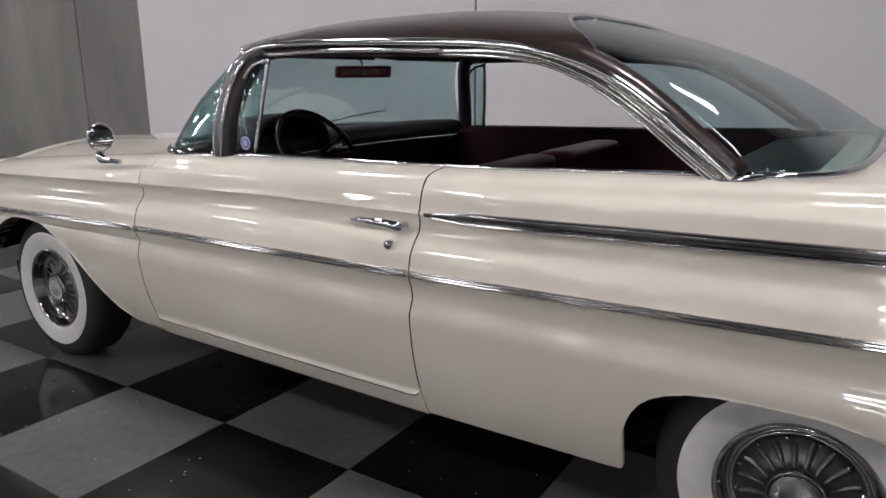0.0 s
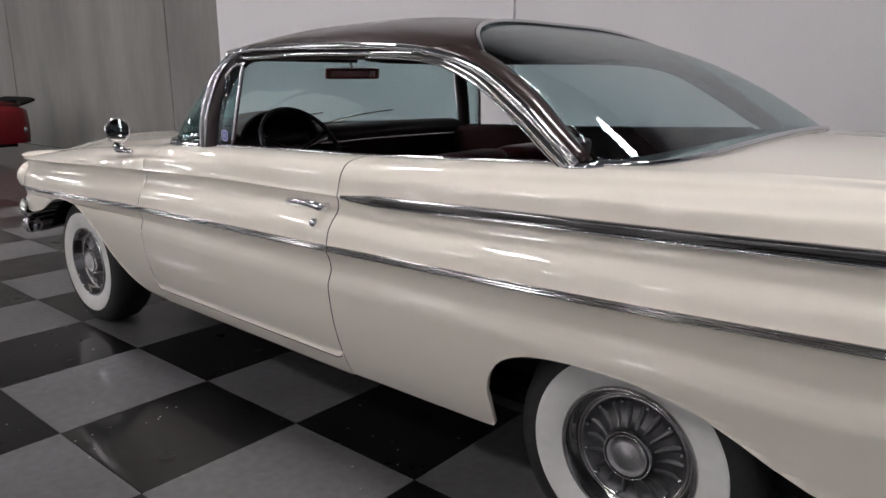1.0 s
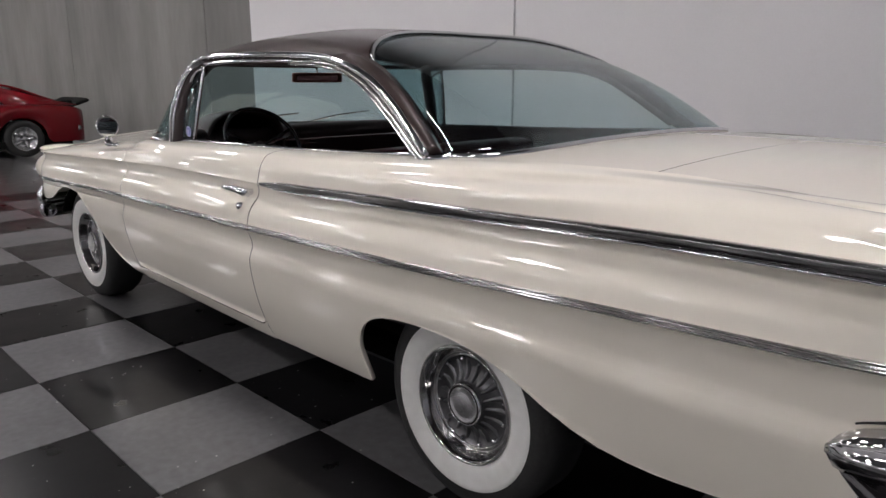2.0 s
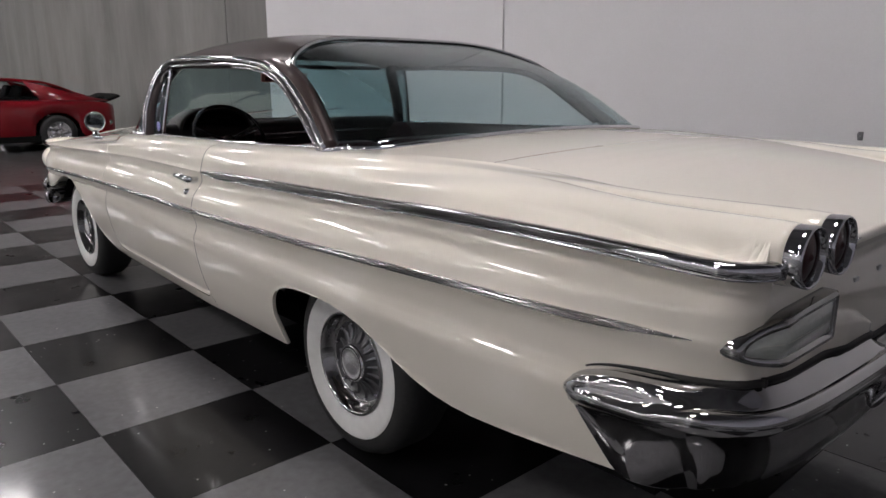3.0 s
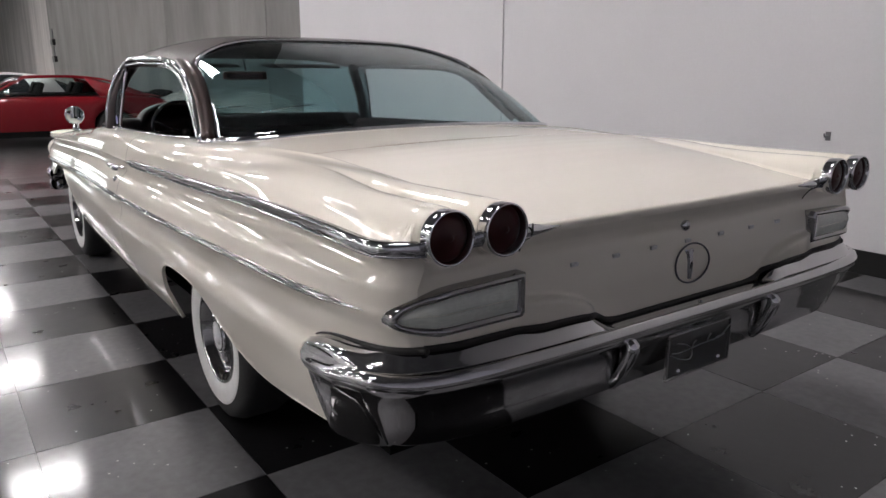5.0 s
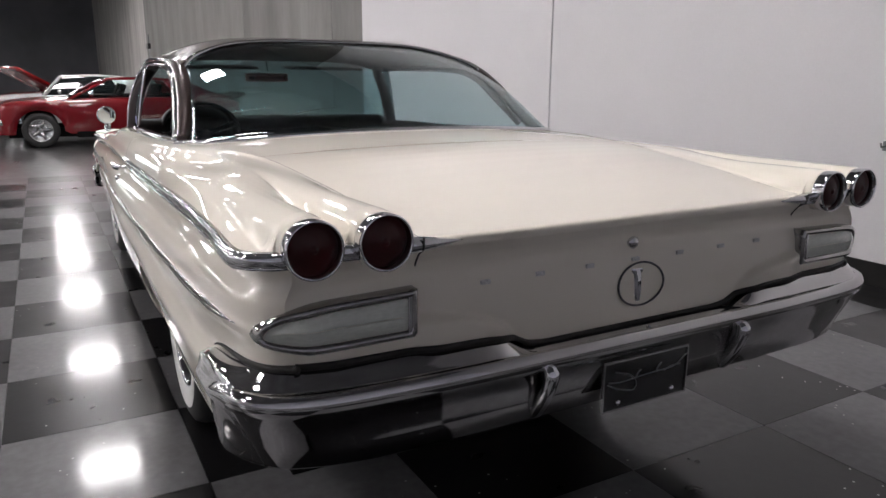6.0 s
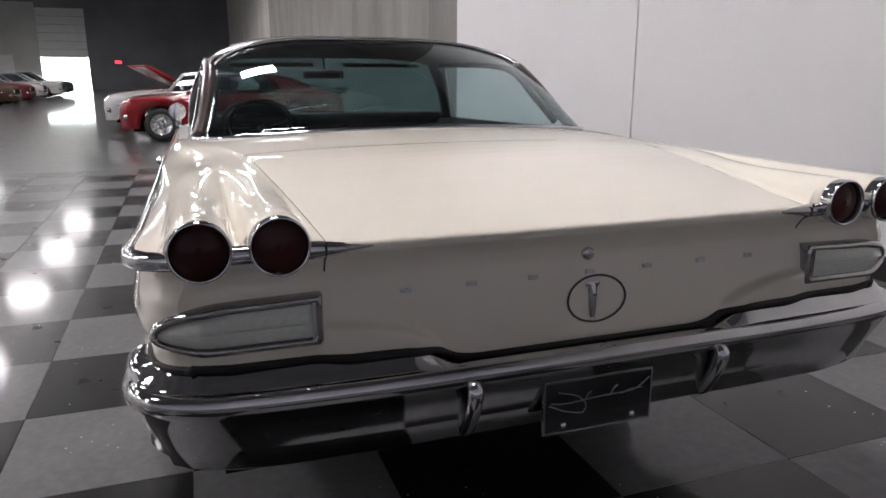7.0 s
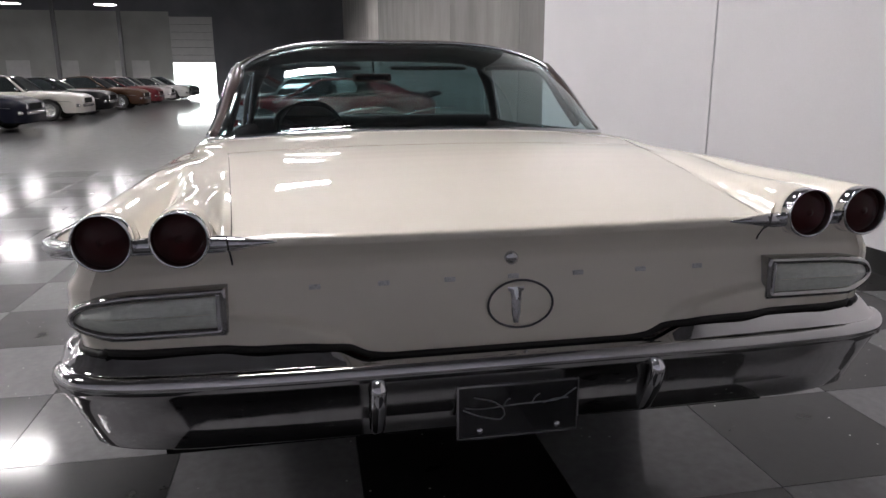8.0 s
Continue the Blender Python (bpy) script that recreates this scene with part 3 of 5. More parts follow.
# ---- roof, pillars and glass ----
CPO = [(-0.90, -0.768, 1.354), (-0.745, -0.775, 1.337), (-0.602, -0.785, 1.292), (-0.430, -0.808, 1.192), (-0.287, -0.834, 1.092), (-0.218, -0.848, 1.046)]
CPI = [(-0.650, -0.748, 1.350), (-0.597, -0.746, 1.331), (-0.520, -0.748, 1.290), (-0.392, -0.765, 1.205), (-0.276, -0.793, 1.110), (-0.198, -0.825, 1.053)]
RZ = pchip([-2.10, -1.9, -1.6, -1.2, -0.9, -0.72], [1.424, 1.458, 1.490, 1.500, 1.482, 1.455])
RY = pchip([-2.10, -1.93, -1.6, -1.1, -0.9, -0.70], [0.66, 0.716, 0.742, 0.758, 0.768, 0.772])
RE = pchip([-2.10, -1.93, -1.6, -1.1, -0.9, -0.74, -0.62, -0.56], [1.362, 1.376, 1.382, 1.376, 1.370, 1.366, 1.345, 1.328])


def roof_point(t, v):
    a = abs(v)
    x = -2.06 + 0.13 * a ** 3 + t * (1.245 + 0.226 * a ** 4.4 - 0.13 * a ** 3)
    e, c = RE(x), RZ(x)
    return Vector((x, v * RY(x), e + (c - e) * (1 - a ** 4.0) ** 0.85))


roof = [[roof_point(t, v) for v in np.linspace(-1, 1, 49)] for t in np.linspace(0, 1, 40)]
cpart("roof", grid("roof", roof), BROWN, "dark brown metallic painted roof")
headliner = [[roof_point(t, v * 0.97) + Vector((0, 0, -0.035)) for v in np.linspace(-1, 1, 21)] for t in np.linspace(0.02, 0.97, 16)]
cpart("headlining", grid("liner", headliner), LINER)
n_ = 24
o_, i_ = curve3(CPO, n_), curve3(CPI, n_)
pillar = [[o_[k], o_[k].lerp(i_[k], 0.33) + Vector((0.012, -0.012, 0.010)), o_[k].lerp(i_[k], 0.66) + Vector((0.014, -0.012, 0.012)), i_[k]] for k in range(n_)]
cpart("rear_pillar", grid("pillar", pillar), BROWN, both=True, thick=0.03, offset=0)

# chrome rails: drip rail from the front post over the door to the foot of the rear pillar
FRONT_POST = [(-1.958, -0.846, 0.992), (-1.955, -0.836, 1.10), (-1.945, -0.812, 1.20), (-1.925, -0.775, 1.295), (-1.885, -0.742, 1.352), (-1.82, -0.738, 1.374)]
drip_foot = [(a[0] + (b[0] - a[0]) * k, a[1] + (b[1] - a[1]) * k - 0.012, a[2] + (b[2] - a[2]) * k + 0.004) for a, b, k in zip(CPO[1:], [(x, y - 0.045, z) for x, y, z in CPI[1:]], (0.10, 0.30, 0.45, 0.45, 0.45))]
drip = curve3([(-1.885, -0.738, 1.362), (-1.82, -0.746, 1.378), (-1.6, -0.752, 1.385), (-1.2, -0.768, 1.379), (-0.98, -0.776, 1.370), (-0.86, -0.778, 1.361)] + drip_foot, 60)
cpart("drip_rail", tube(drip, lambda t: 0.0125, 8), CHROME, "bright chrome rail", both=True)
lower = curve3([(-1.80, -0.758, 1.352), (-1.5, -0.766, 1.358), (-1.06, -0.778, 1.352)], 20)
header = curve3([(-1.86, -0.735, 1.345), (-1.6, -0.742, 1.350), (-1.2, -0.752, 1.345), (-0.95, -0.758, 1.338), (-0.78, -0.762, 1.322), (-0.65, -0.758, 1.290), (-0.45, -0.765, 1.185), (-0.28, -0.79, 1.075)], 36)
cpart("roof_side_rail", tube([p + Vector((0, 0, 0.006)) for p in header], 0.016, 8), LINER, "dark trimmed rail inside the roof edge", both=True)
cpart("window_rail", tube(lower, 0.008, 8), CHROME, "bright chrome rail", both=True)
inner = curve3([(-1.06, -0.778, 1.347)] + [(x - 0.010, y - 0.012, z - 0.010) for x, y, z in CPO], 40)
window_edge = curve3([(-1.06, -0.782, 1.339)] + [(x - 0.022, y - 0.018, z - 0.020) for x, y, z in CPO], 40)
cpart("window_edge", tube(window_edge, 0.0045, 8), CHROME, "thin bright chrome edge", both=True)
cpart("quarter_rail", tube(inner, lambda t: 0.011 + 0.005 * t, 8), RING_CHROME, "dull chrome rail", both=True)
band_a = curve3([(x - 0.004, y - 0.016, z - 0.006) for x, y, z in CPO[1:]], 30)
band_b = curve3([(x, y - 0.002, z) for x, y, z in drip_foot], 30)
cpart("pillar_band", grid("band", [[a, a.lerp(b, 0.5) + Vector((0, -0.004, 0)), b] for a, b in zip(band_a, band_b)]), RING_CHROME, "dull metal band between the rails", both=True)
cpart("pillar_foot", tube(curve3([(-0.225, -0.866, 1.044), (-0.190, -0.862, 1.048), (-0.160, -0.842, 1.050), (-0.148, -0.820, 1.052)], 12), 0.012, 8), CHROME, "bright chrome foot of the rear pillar", both=True)
post = curve3(FRONT_POST, 28)
cpart("windshield_post", tube(post, lambda t: 0.026 - 0.008 * t, 12), DARK_METAL, "grey windshield post between chrome edges", both=True)
cpart("post_cover", tube([p + Vector((0.020 + 0.012 * i / 27, 0.008 + 0.026 * i / 27, 0)) for i, p in enumerate(post)], lambda t: 0.036 - 0.004 * t, 12), DASH, "dark inner post cover", both=True)
cpart("post_trim", tube([p + Vector((-0.022, -0.014, 0)) for p in post], 0.009, 8), CHROME, "bright chrome edge", both=True)
cpart("post_trim", tube([p + Vector((0.022, -0.020, 0)) for p in post[:22]], 0.008, 8), CHROME, "bright chrome edge", both=True)
backlight_trim = curve3([(x + 0.002, y - 0.008, z + 0.006) for x, y, z in CPI[1:]], 40)
cpart("rear_window_trim", tube(backlight_trim, lambda t: 0.006, 8), RING_CHROME, "smoky chrome moulding", both=True)

# rear window: a bent sheet from the roof edge to the deck
CPI_LINE = curve3(CPI[1:], 20)
BASE_LINE = curve3([(0.055, 0, 0), (0.052, -0.3, 0), (0.040, -0.55, 0), (0.024, -0.68, 0), (-0.006, -0.775, 0), (-0.046, -0.820, 0), (-0.098, -0.838, 0), (-0.158, -0.832, 0)], 49)
back_rows = []
for v in np.linspace(-1, 1, 49):
    a = abs(v)
    t_ = roof_point(1.0, v * 0.985) + Vector((0.004, 0, -0.006))
    b_ = BASE_LINE[round(a * 48)].copy()
    b_.z = deck(b_.x, min(0.97, abs(b_.y) / YB(b_.x))).z + 0.006
    b_.y *= -math.copysign(1, v)
    row = []
    for t in np.linspace(0, 1, 20):
        p = t_.lerp(b_, t)
        bow = math.sin(math.pi * t)
        if a > 0.5:
            p = p.lerp(Vector((CPI_LINE[round(t * 19)].x, -math.copysign(1, -v) * abs(CPI_LINE[round(t * 19)].y), CPI_LINE[round(t * 19)].z)), a ** 10)
        p += float(1 - a ** 10) * Vector((0.044 * bow * (1 - 0.6 * a ** 4), v * 0.012 * bow, 0.040 * bow * (1 - a ** 4 * 0.8)))
        row.append(p)
    back_rows.append(row)
rear_window = cpart("rear_window", grid("backlight", back_rows), TINT, "large bent teal-tinted rear window", thick=0.004)
rear_window.visible_shadow = False
edge_top = [r[0] + Vector((0.0, 0, 0.004)) for r in back_rows]
edge_base = [r[-1] + Vector((0.008, 0, 0.0)) for r in back_rows]
cpart("rear_window_header", tube(edge_top, 0.008, 8), CHROME_DULL, "thin chrome moulding")
cpart("rear_window_sill", tube(edge_base, 0.011, 8), CHROME, "chrome moulding along the deck")

# windshield: wrapped round to the posts
base_line = curve3([(-1.968, -0.838, 1.000), (-2.12, -0.838, 0.996), (-2.26, -0.815, 1.000), (-2.36, -0.74, 1.006), (-2.45, -0.55, 1.012), (-2.50, -0.3, 1.016), (-2.515, 0, 1.018)], 24)
top_line = curve3([(-1.925, -0.728, 1.352), (-1.955, -0.715, 1.368), (-1.985, -0.68, 1.378), (-2.01, -0.62, 1.390), (-2.045, -0.45, 1.405), (-2.06, -0.2, 1.413), (-2.065, 0, 1.415)], 24)
wind = []
for b_, t_ in zip(base_line, top_line):
    row = []
    for t in np.linspace(0, 1, 12):
        p = b_.lerp(t_, t)
        d = Vector((-0.035, -0.02 if b_.y < -0.5 else 0, 0.02)) * math.sin(math.pi * t)
        row.append(p + d)
    wind.append(row)
wind += [[Vector((p.x, -p.y, p.z)) for p in r] for r in wind[-2::-1]]
ws = cpart("windshield", grid("windshield", wind), TINT, "wraparound teal-tinted windshield", thick=0.004)
ws.visible_shadow = False
cpart("windshield_sill", tube([r[0] + Vector((-0.006, 0, -0.004)) for r in wind], 0.018, 10), RING_CHROME, "chrome moulding")
cpart("windshield_header", tube([r[-1] for r in wind], 0.013, 8), CHROME_DULL, "chrome moulding")
cowl = [[r[0] + Vector((0.0, 0, -0.004)), r[0] + Vector((-0.10, 0, -0.020)) if abs(r[0].y) < 0.7 else r[0] + Vector((-0.02, -0.0, -0.02))] for r in wind]
cpart("cowl", grid("cowl", cowl), CREAM)
fill = []
for x in np.linspace(-2.40, -1.80, 10):
    yb, zb = YB(x), ZB(x)
    fill.append([Vector((x, -yb, zb)), Vector((x, -yb + 0.05, zb + 0.004)), Vector((x, -yb + 0.30, zb + 0.006))] )
cpart("cowl_side", grid("cowl_side", fill[:6]), CREAM, both=True)

# vent windows
bar = [Vector((-1.812, -0.823, 1.004)), Vector((-1.796, -0.800, 1.15)), Vector((-1.778, -0.764, 1.338))]
bar = curve3(bar, 12)
fp = curve3(FRONT_POST[:5], 12)
vent = [[a + Vector((0.03, 0, 0)), a.lerp(b, 0.5), b] for a, b in zip(fp, bar)]
cpart("vent_window", grid("vent", vent), TINT, "small tinted vent window", both=True, thick=0.004)
for o in list(car.children):
    if o.name.startswith("vent_window"):
        o.visible_shadow = False
cpart("vent_bar", tube(bar, 0.0085, 8), CHROME, "chrome upright", both=True)
cpart("vent_frame", tube(curve3([(-1.92, -0.838, 1.02), (-1.915, -0.832, 1.10), (-1.905, -0.808, 1.20), (-1.885, -0.780, 1.275), (-1.84, -0.770, 1.318), (-1.785, -0.768, 1.33)], 20), 0.007, 8), CHROME, "chrome frame", both=True)
cpart("vent_sill", tube([Vector((-1.95, -0.845, 1.002)), Vector((-1.80, -0.832, 1.008))], 0.010, 8), CHROME, "chrome strip", both=True)
st = cpart("sticker", lathe([(0.0, 0.0), (0.024, 0.0), (0.024, -0.001), (0.0, -0.001)], "y", 24, (-1.848, -0.829, 1.050)), STICKER, "round pale blue sticker on the vent glass")
cpart("sticker_ring", lathe([(0.012, -0.0015), (0.017, -0.0015), (0.017, -0.0022), (0.012, -0.0022)], "y", 24, (-1.848, -0.829, 1.050)), STICKER_DARK, parent=st)

# belt mouldings along the open windows
belt = [surf(x, 1.0) + Vector((0, 0.006, 0.004)) for x in np.linspace(-1.96, -0.30, 40)]
cpart("belt_moulding", tube(belt, 0.0065, 8), CHROME, "thin chrome strip under the open window", both=True)
inner_sill = [[surf(x, 1.0), surf(x, 1.0) + Vector((0, 0.05, 0.0)), surf(x, 1.0) + Vector((0, 0.065, -0.03)), surf(x, 1.0) + Vector((0, 0.075, -0.5))] for x in np.linspace(-2.2, -0.20, 20)]
cpart("door_lining", grid("door_lining", inner_sill), LINING, "burgundy vinyl door lining", both=True)

# ---- side trim ----
def side_line(x, z, out=0.0):
    p = surf(x, s_at(x, z))
    p.y -= out
    return p


def ground(i):
    return (0, 0, 1)


trim_x = list(np.linspace(-3.74, -2.29, 40)), list(np.linspace(-2.28, -1.007, 30)), list(np.linspace(-0.998, 1.285, 60))
bead = [(0.0, -0.0105), (0.006, -0.0095), (0.007, -0.005), (0.003, -0.0035), (0.003, -0.001), (0.009, 0.0), (0.009, 0.0025), (0.003, 0.0035), (0.006, 0.007), (0.006, 0.0095), (0.0, 0.0105)]
for k, xs_ in enumerate(trim_x):
    path = [side_line(x, ZT(x)) for x in xs_]
    sc = (lambda t: (1, 1)) if k < 2 else (lambda t: (min(1, (1 - t) * 12 + 0.05), min(1, (1 - t) * 12 + 0.08)))
    cpart("side_moulding", sweep(path, bead, lambda i: (0, -1, 0), ground, sc), RING_CHROME, "slim ribbed chrome strip", both=True)

# the long spear: along the crease, round the corner and under the tail lamps
spear = [surf(x, 15.0 / NS) for x in np.linspace(-0.985, 1.30, 70)]
spear += [Vector((1.345, -1.006, 0.953)), Vector((1.376, -0.984, 0.953)), Vector((1.398, -0.950, 0.953)), Vector((1.410, -0.905, 0.954))]
spear_dirs = [Vector((0, -1, 0))] * 70 + [Vector((0.35, -0.94, 0)), Vector((0.65, -0.75, 0)), Vector((0.9, -0.42, 0)), Vector((1, -0.1, 0))]
ns_ = len(spear)
spear_shape = [(-0.004, -0.013), (0.005, -0.012), (0.0075, -0.006), (0.0115, 0.009), (0.0105, 0.013), (0.002, 0.016), (-0.010, 0.016)]
spear_scale = lambda t: (min(1, 0.35 + t * 14), min(1, 0.30 + t * 12))
spear_ob = cpart("side_spear", sweep(spear, spear_shape, lambda i: spear_dirs[i], ground, spear_scale), SPEAR_METAL, "long tapering dark polished spear")
bead_path = [p + d * 0.006 * min(1, 0.25 + 6 * i / ns_) + Vector((0, 0, -0.0145 * min(1, 0.30 + 12 * i / ns_))) for i, (p, d) in enumerate(zip(spear, spear_dirs))]
bead_ob = cpart("spear_edge", tube(bead_path, lambda t: 0.0045 * min(1, 0.3 + t * 5), 8), CHROME, "thin bright chrome edge", parent=spear_ob)
far_spear = part("side_spear", mirrored(spear_ob.data), SPEAR_METAL, car, "long tapering dark polished spear")
part("spear_edge", mirrored(bead_ob.data), CHROME, far_spear, "thin bright chrome edge")
corner_path = spear[60:]
cpart("spear_tip", sweep(corner_path, [(-0.004, -0.015), (0.012, -0.013), (0.0155, -0.004), (0.0155, 0.006), (0.012, 0.014), (-0.008, 0.016)], lambda i: spear_dirs[60 + i], ground,
                         lambda t: (min(1, 0.3 + 1.3 * t), min(1, 0.2 + 1.4 * t))), CHROME, "bright chrome cap where the spear meets the lamps", both=True)
rear_strip = [Vector((1.408, y, 0.955 + 0.004 * (1 - (y + 0.9) / 0.38))) for y in np.linspace(-0.92, -0.535, 30)]
cpart("tail_strip", sweep(rear_strip, [(-0.004, -0.022), (0.007, -0.018), (0.012, -0.004), (0.009, 0.012), (-0.006, 0.016)], lambda i: (1, 0, 0), ground,
                          lambda t: (min(1, (1 - t) * 5 + 0.1), min(1, (1 - t) * 3.0 + 0.1))), CHROME, "pointed chrome strip", both=True)

# end of the fender behind the tail lamps
end_rows = []
for s in np.linspace(15.0 / NS, 1.0, 120):
    p = surf(1.385, s)
    end_rows.append([p, Vector((1.386, p.y, min(p.z, 0.952)))])
cpart("fender_end", grid("fender_end", end_rows), CREAM, both=True)

# ---- tail lamps ----
for y in (-0.879, -0.729):
    at = (1.437, y, 0.974)
    cpart("lamp_socket", lathe([(0.0620, -0.080), (0.0608, -0.038), (0.0600, -0.029), (0.054, -0.026)], "x", 40, at), CREAM, both=True)
    shell = cpart("tail_lamp", lathe([(0.046, -0.070), (0.051, -0.056), (0.0555, -0.050), (0.0585, -0.032), (0.0600, -0.008), (0.0600, 0.003), (0.0572, 0.007), (0.0540, 0.003), (0.0530, -0.020)], "x", 48, at), CHROME, "round chrome tail lamp housing")
    lens = cpart("lens", lathe([(0.0, 0.0035), (0.003, 0.0032), (0.006, 0.0015), (0.008, -0.0006), (0.012, -0.0008), (0.026, -0.0035), (0.040, -0.008), (0.050, -0.013), (0.0535, -0.016)], "x", 48, at), RED_LENS, "deep dark red lens", parent=shell)
    shell2 = part("tail_lamp", mirrored(shell.data), CHROME, car, "round chrome tail lamp housing")
    part("lens", mirrored(lens.data), RED_LENS, shell2, "deep dark red lens")

# ---- backup lamps ----
def lamp_outline(k, n, grow):
    """A long lozenge: rounded to a point outboard, square inboard."""
    t = k / n
    yo, yi, z0, z1 = -0.978 - grow, -0.657 + grow, 0.762 - grow, 0.850 + grow
    zm = 0.792
    if t < 0.36:
        u = t / 0.36
        return (yi + (yo + 0.16 - yi) * u, z1 - 0.004 * u)
    if t < 0.5:
        u = (t - 0.36) / 0.14
        return (yo + 0.16 - 0.16 * math.sin(u * math.pi / 2), zm + (z1 - 0.004 - zm) * math.cos(u * math.pi / 2))
    if t < 0.62:
        u = (t - 0.5) / 0.12
        return (yo + 0.14 * (1 - math.cos(u * math.pi / 2)), zm - (zm - z0) * math.sin(u * math.pi / 2))
    if t < 0.94:
        u = (t - 0.62) / 0.32
        return (yo + 0.14 + (yi - yo - 0.14) * u, z0)
    u = (t - 0.94) / 0.06
    return (yi, z0 + (z1 - z0) * u)


def on_tail(y, z, off):
    return Vector((1.406 + off - 0.50 * max(0.0, abs(y) - 0.89), y, z))


N_ = 72
rows = []
for grow, off in ((0.010, -0.04), (0.010, 0.006), (0.005, 0.013), (-0.004, 0.012), (-0.008, 0.004)):
    rows.append([on_tail(*lamp_outline(k, N_, grow), off) for k in range(N_)])
bezel = cpart("backup_lamp", grid("bezel", rows, close_v=True), RING_CHROME, "chrome-framed lozenge backup lamp")
outline = [lamp_outline(k, N_, -0.009) for k in range(N_)]
cy, cz = -0.80, 0.803
lens_rows = [[on_tail(cy + (y - cy) * (0.86 + 0.14 * f), cz + (z - cz) * f, 0.005 + 0.007 * (1 - f ** 2)) for y, z in outline] for f in (1.0, 0.8, 0.55, 0.3, 0.12, 0.02)]
lens = cpart("lens", grid("lamp_lens", lens_rows, close_v=True, caps=False), WHITE_LENS, "frosted pale lens", parent=bezel)
b2 = part("backup_lamp", mirrored(bezel.data), RING_CHROME, car, "chrome-framed lozenge backup lamp")
part("lens", mirrored(lens.data), WHITE_LENS, b2, "frosted pale lens")
for s in (-0.666, 0.666):
    cpart("lamp_end_cap", box(1.400, 1.418, s - 0.005, s + 0.005, 0.764, 0.848), CHROME, bevel=0.003)

# ---- badge, lock and letter blocks on the tail ----
ring = [Vector((0, 0.079 * math.cos(a) + 0.016, 0.057 * math.sin(a))) for a in np.linspace(0, 2 * math.pi, 48, endpoint=False)]
for p in ring:
    z = 0.776 + p.z
    p.x, p.z = XR(z) + 0.003, z
badge = cpart("tail_badge", tube(ring, 0.0028, 8, closed=True), FIN_METAL, "dark oval badge ring with a bright shield")
shield = []
for z, hw_ in ((0.822, 0.020), (0.815, 0.021), (0.808, 0.014), (0.79, 0.0125), (0.76, 0.011), (0.735, 0.006)):
    x = XR(z)
    shield.append([Vector((x + o, 0.006 + k * hw_, z - 0.004)) for o, k in ((0, -1), (0.006, -0.6), (0.003, 0), (0.006, 0.6), (0, 1))])
cpart("shield", grid("shield", shield), CHROME, parent=badge)
cpart("trunk_lock", lathe([(0.0, 0.012), (0.010, 0.012), (0.013, 0.009), (0.016, 0.007), (0.016, -0.01)], "x", 24, (XR(0.885) + 0.002, -0.003, 0.885)), CHROME_DULL, "round chrome lock")
LETTER = material("worn_bright_metal", (0.62, 0.61, 0.60), 0.45, metal=0.6, grain=0.2, grain_size=200)
for y in (-0.46, -0.305, -0.152, 0.0, 0.16, 0.32, 0.47):
    z = 0.843
    x = XR(z)
    cpart("letter_block", box(x - 0.002, x + 0.005, y - 0.013, y + 0.013, z - 0.0055, z + 0.0055), LETTER, bevel=0.002)

# ---- rear bumper ----
def bumper_path(n):
    pts = [(1.003, -1.028), (1.09, -1.042), (1.22, -1.047), (1.31, -1.036), (1.375, -1.002), (1.418, -0.945), (1.442, -0.86), (1.456, -0.72), (1.466, -0.45), (1.468, 0.0)]
    half = curve3([(x, y, 0) for x, y in pts], n)
    return half + [Vector((p.x, -p.y, 0)) for p in half[-2::-1]]


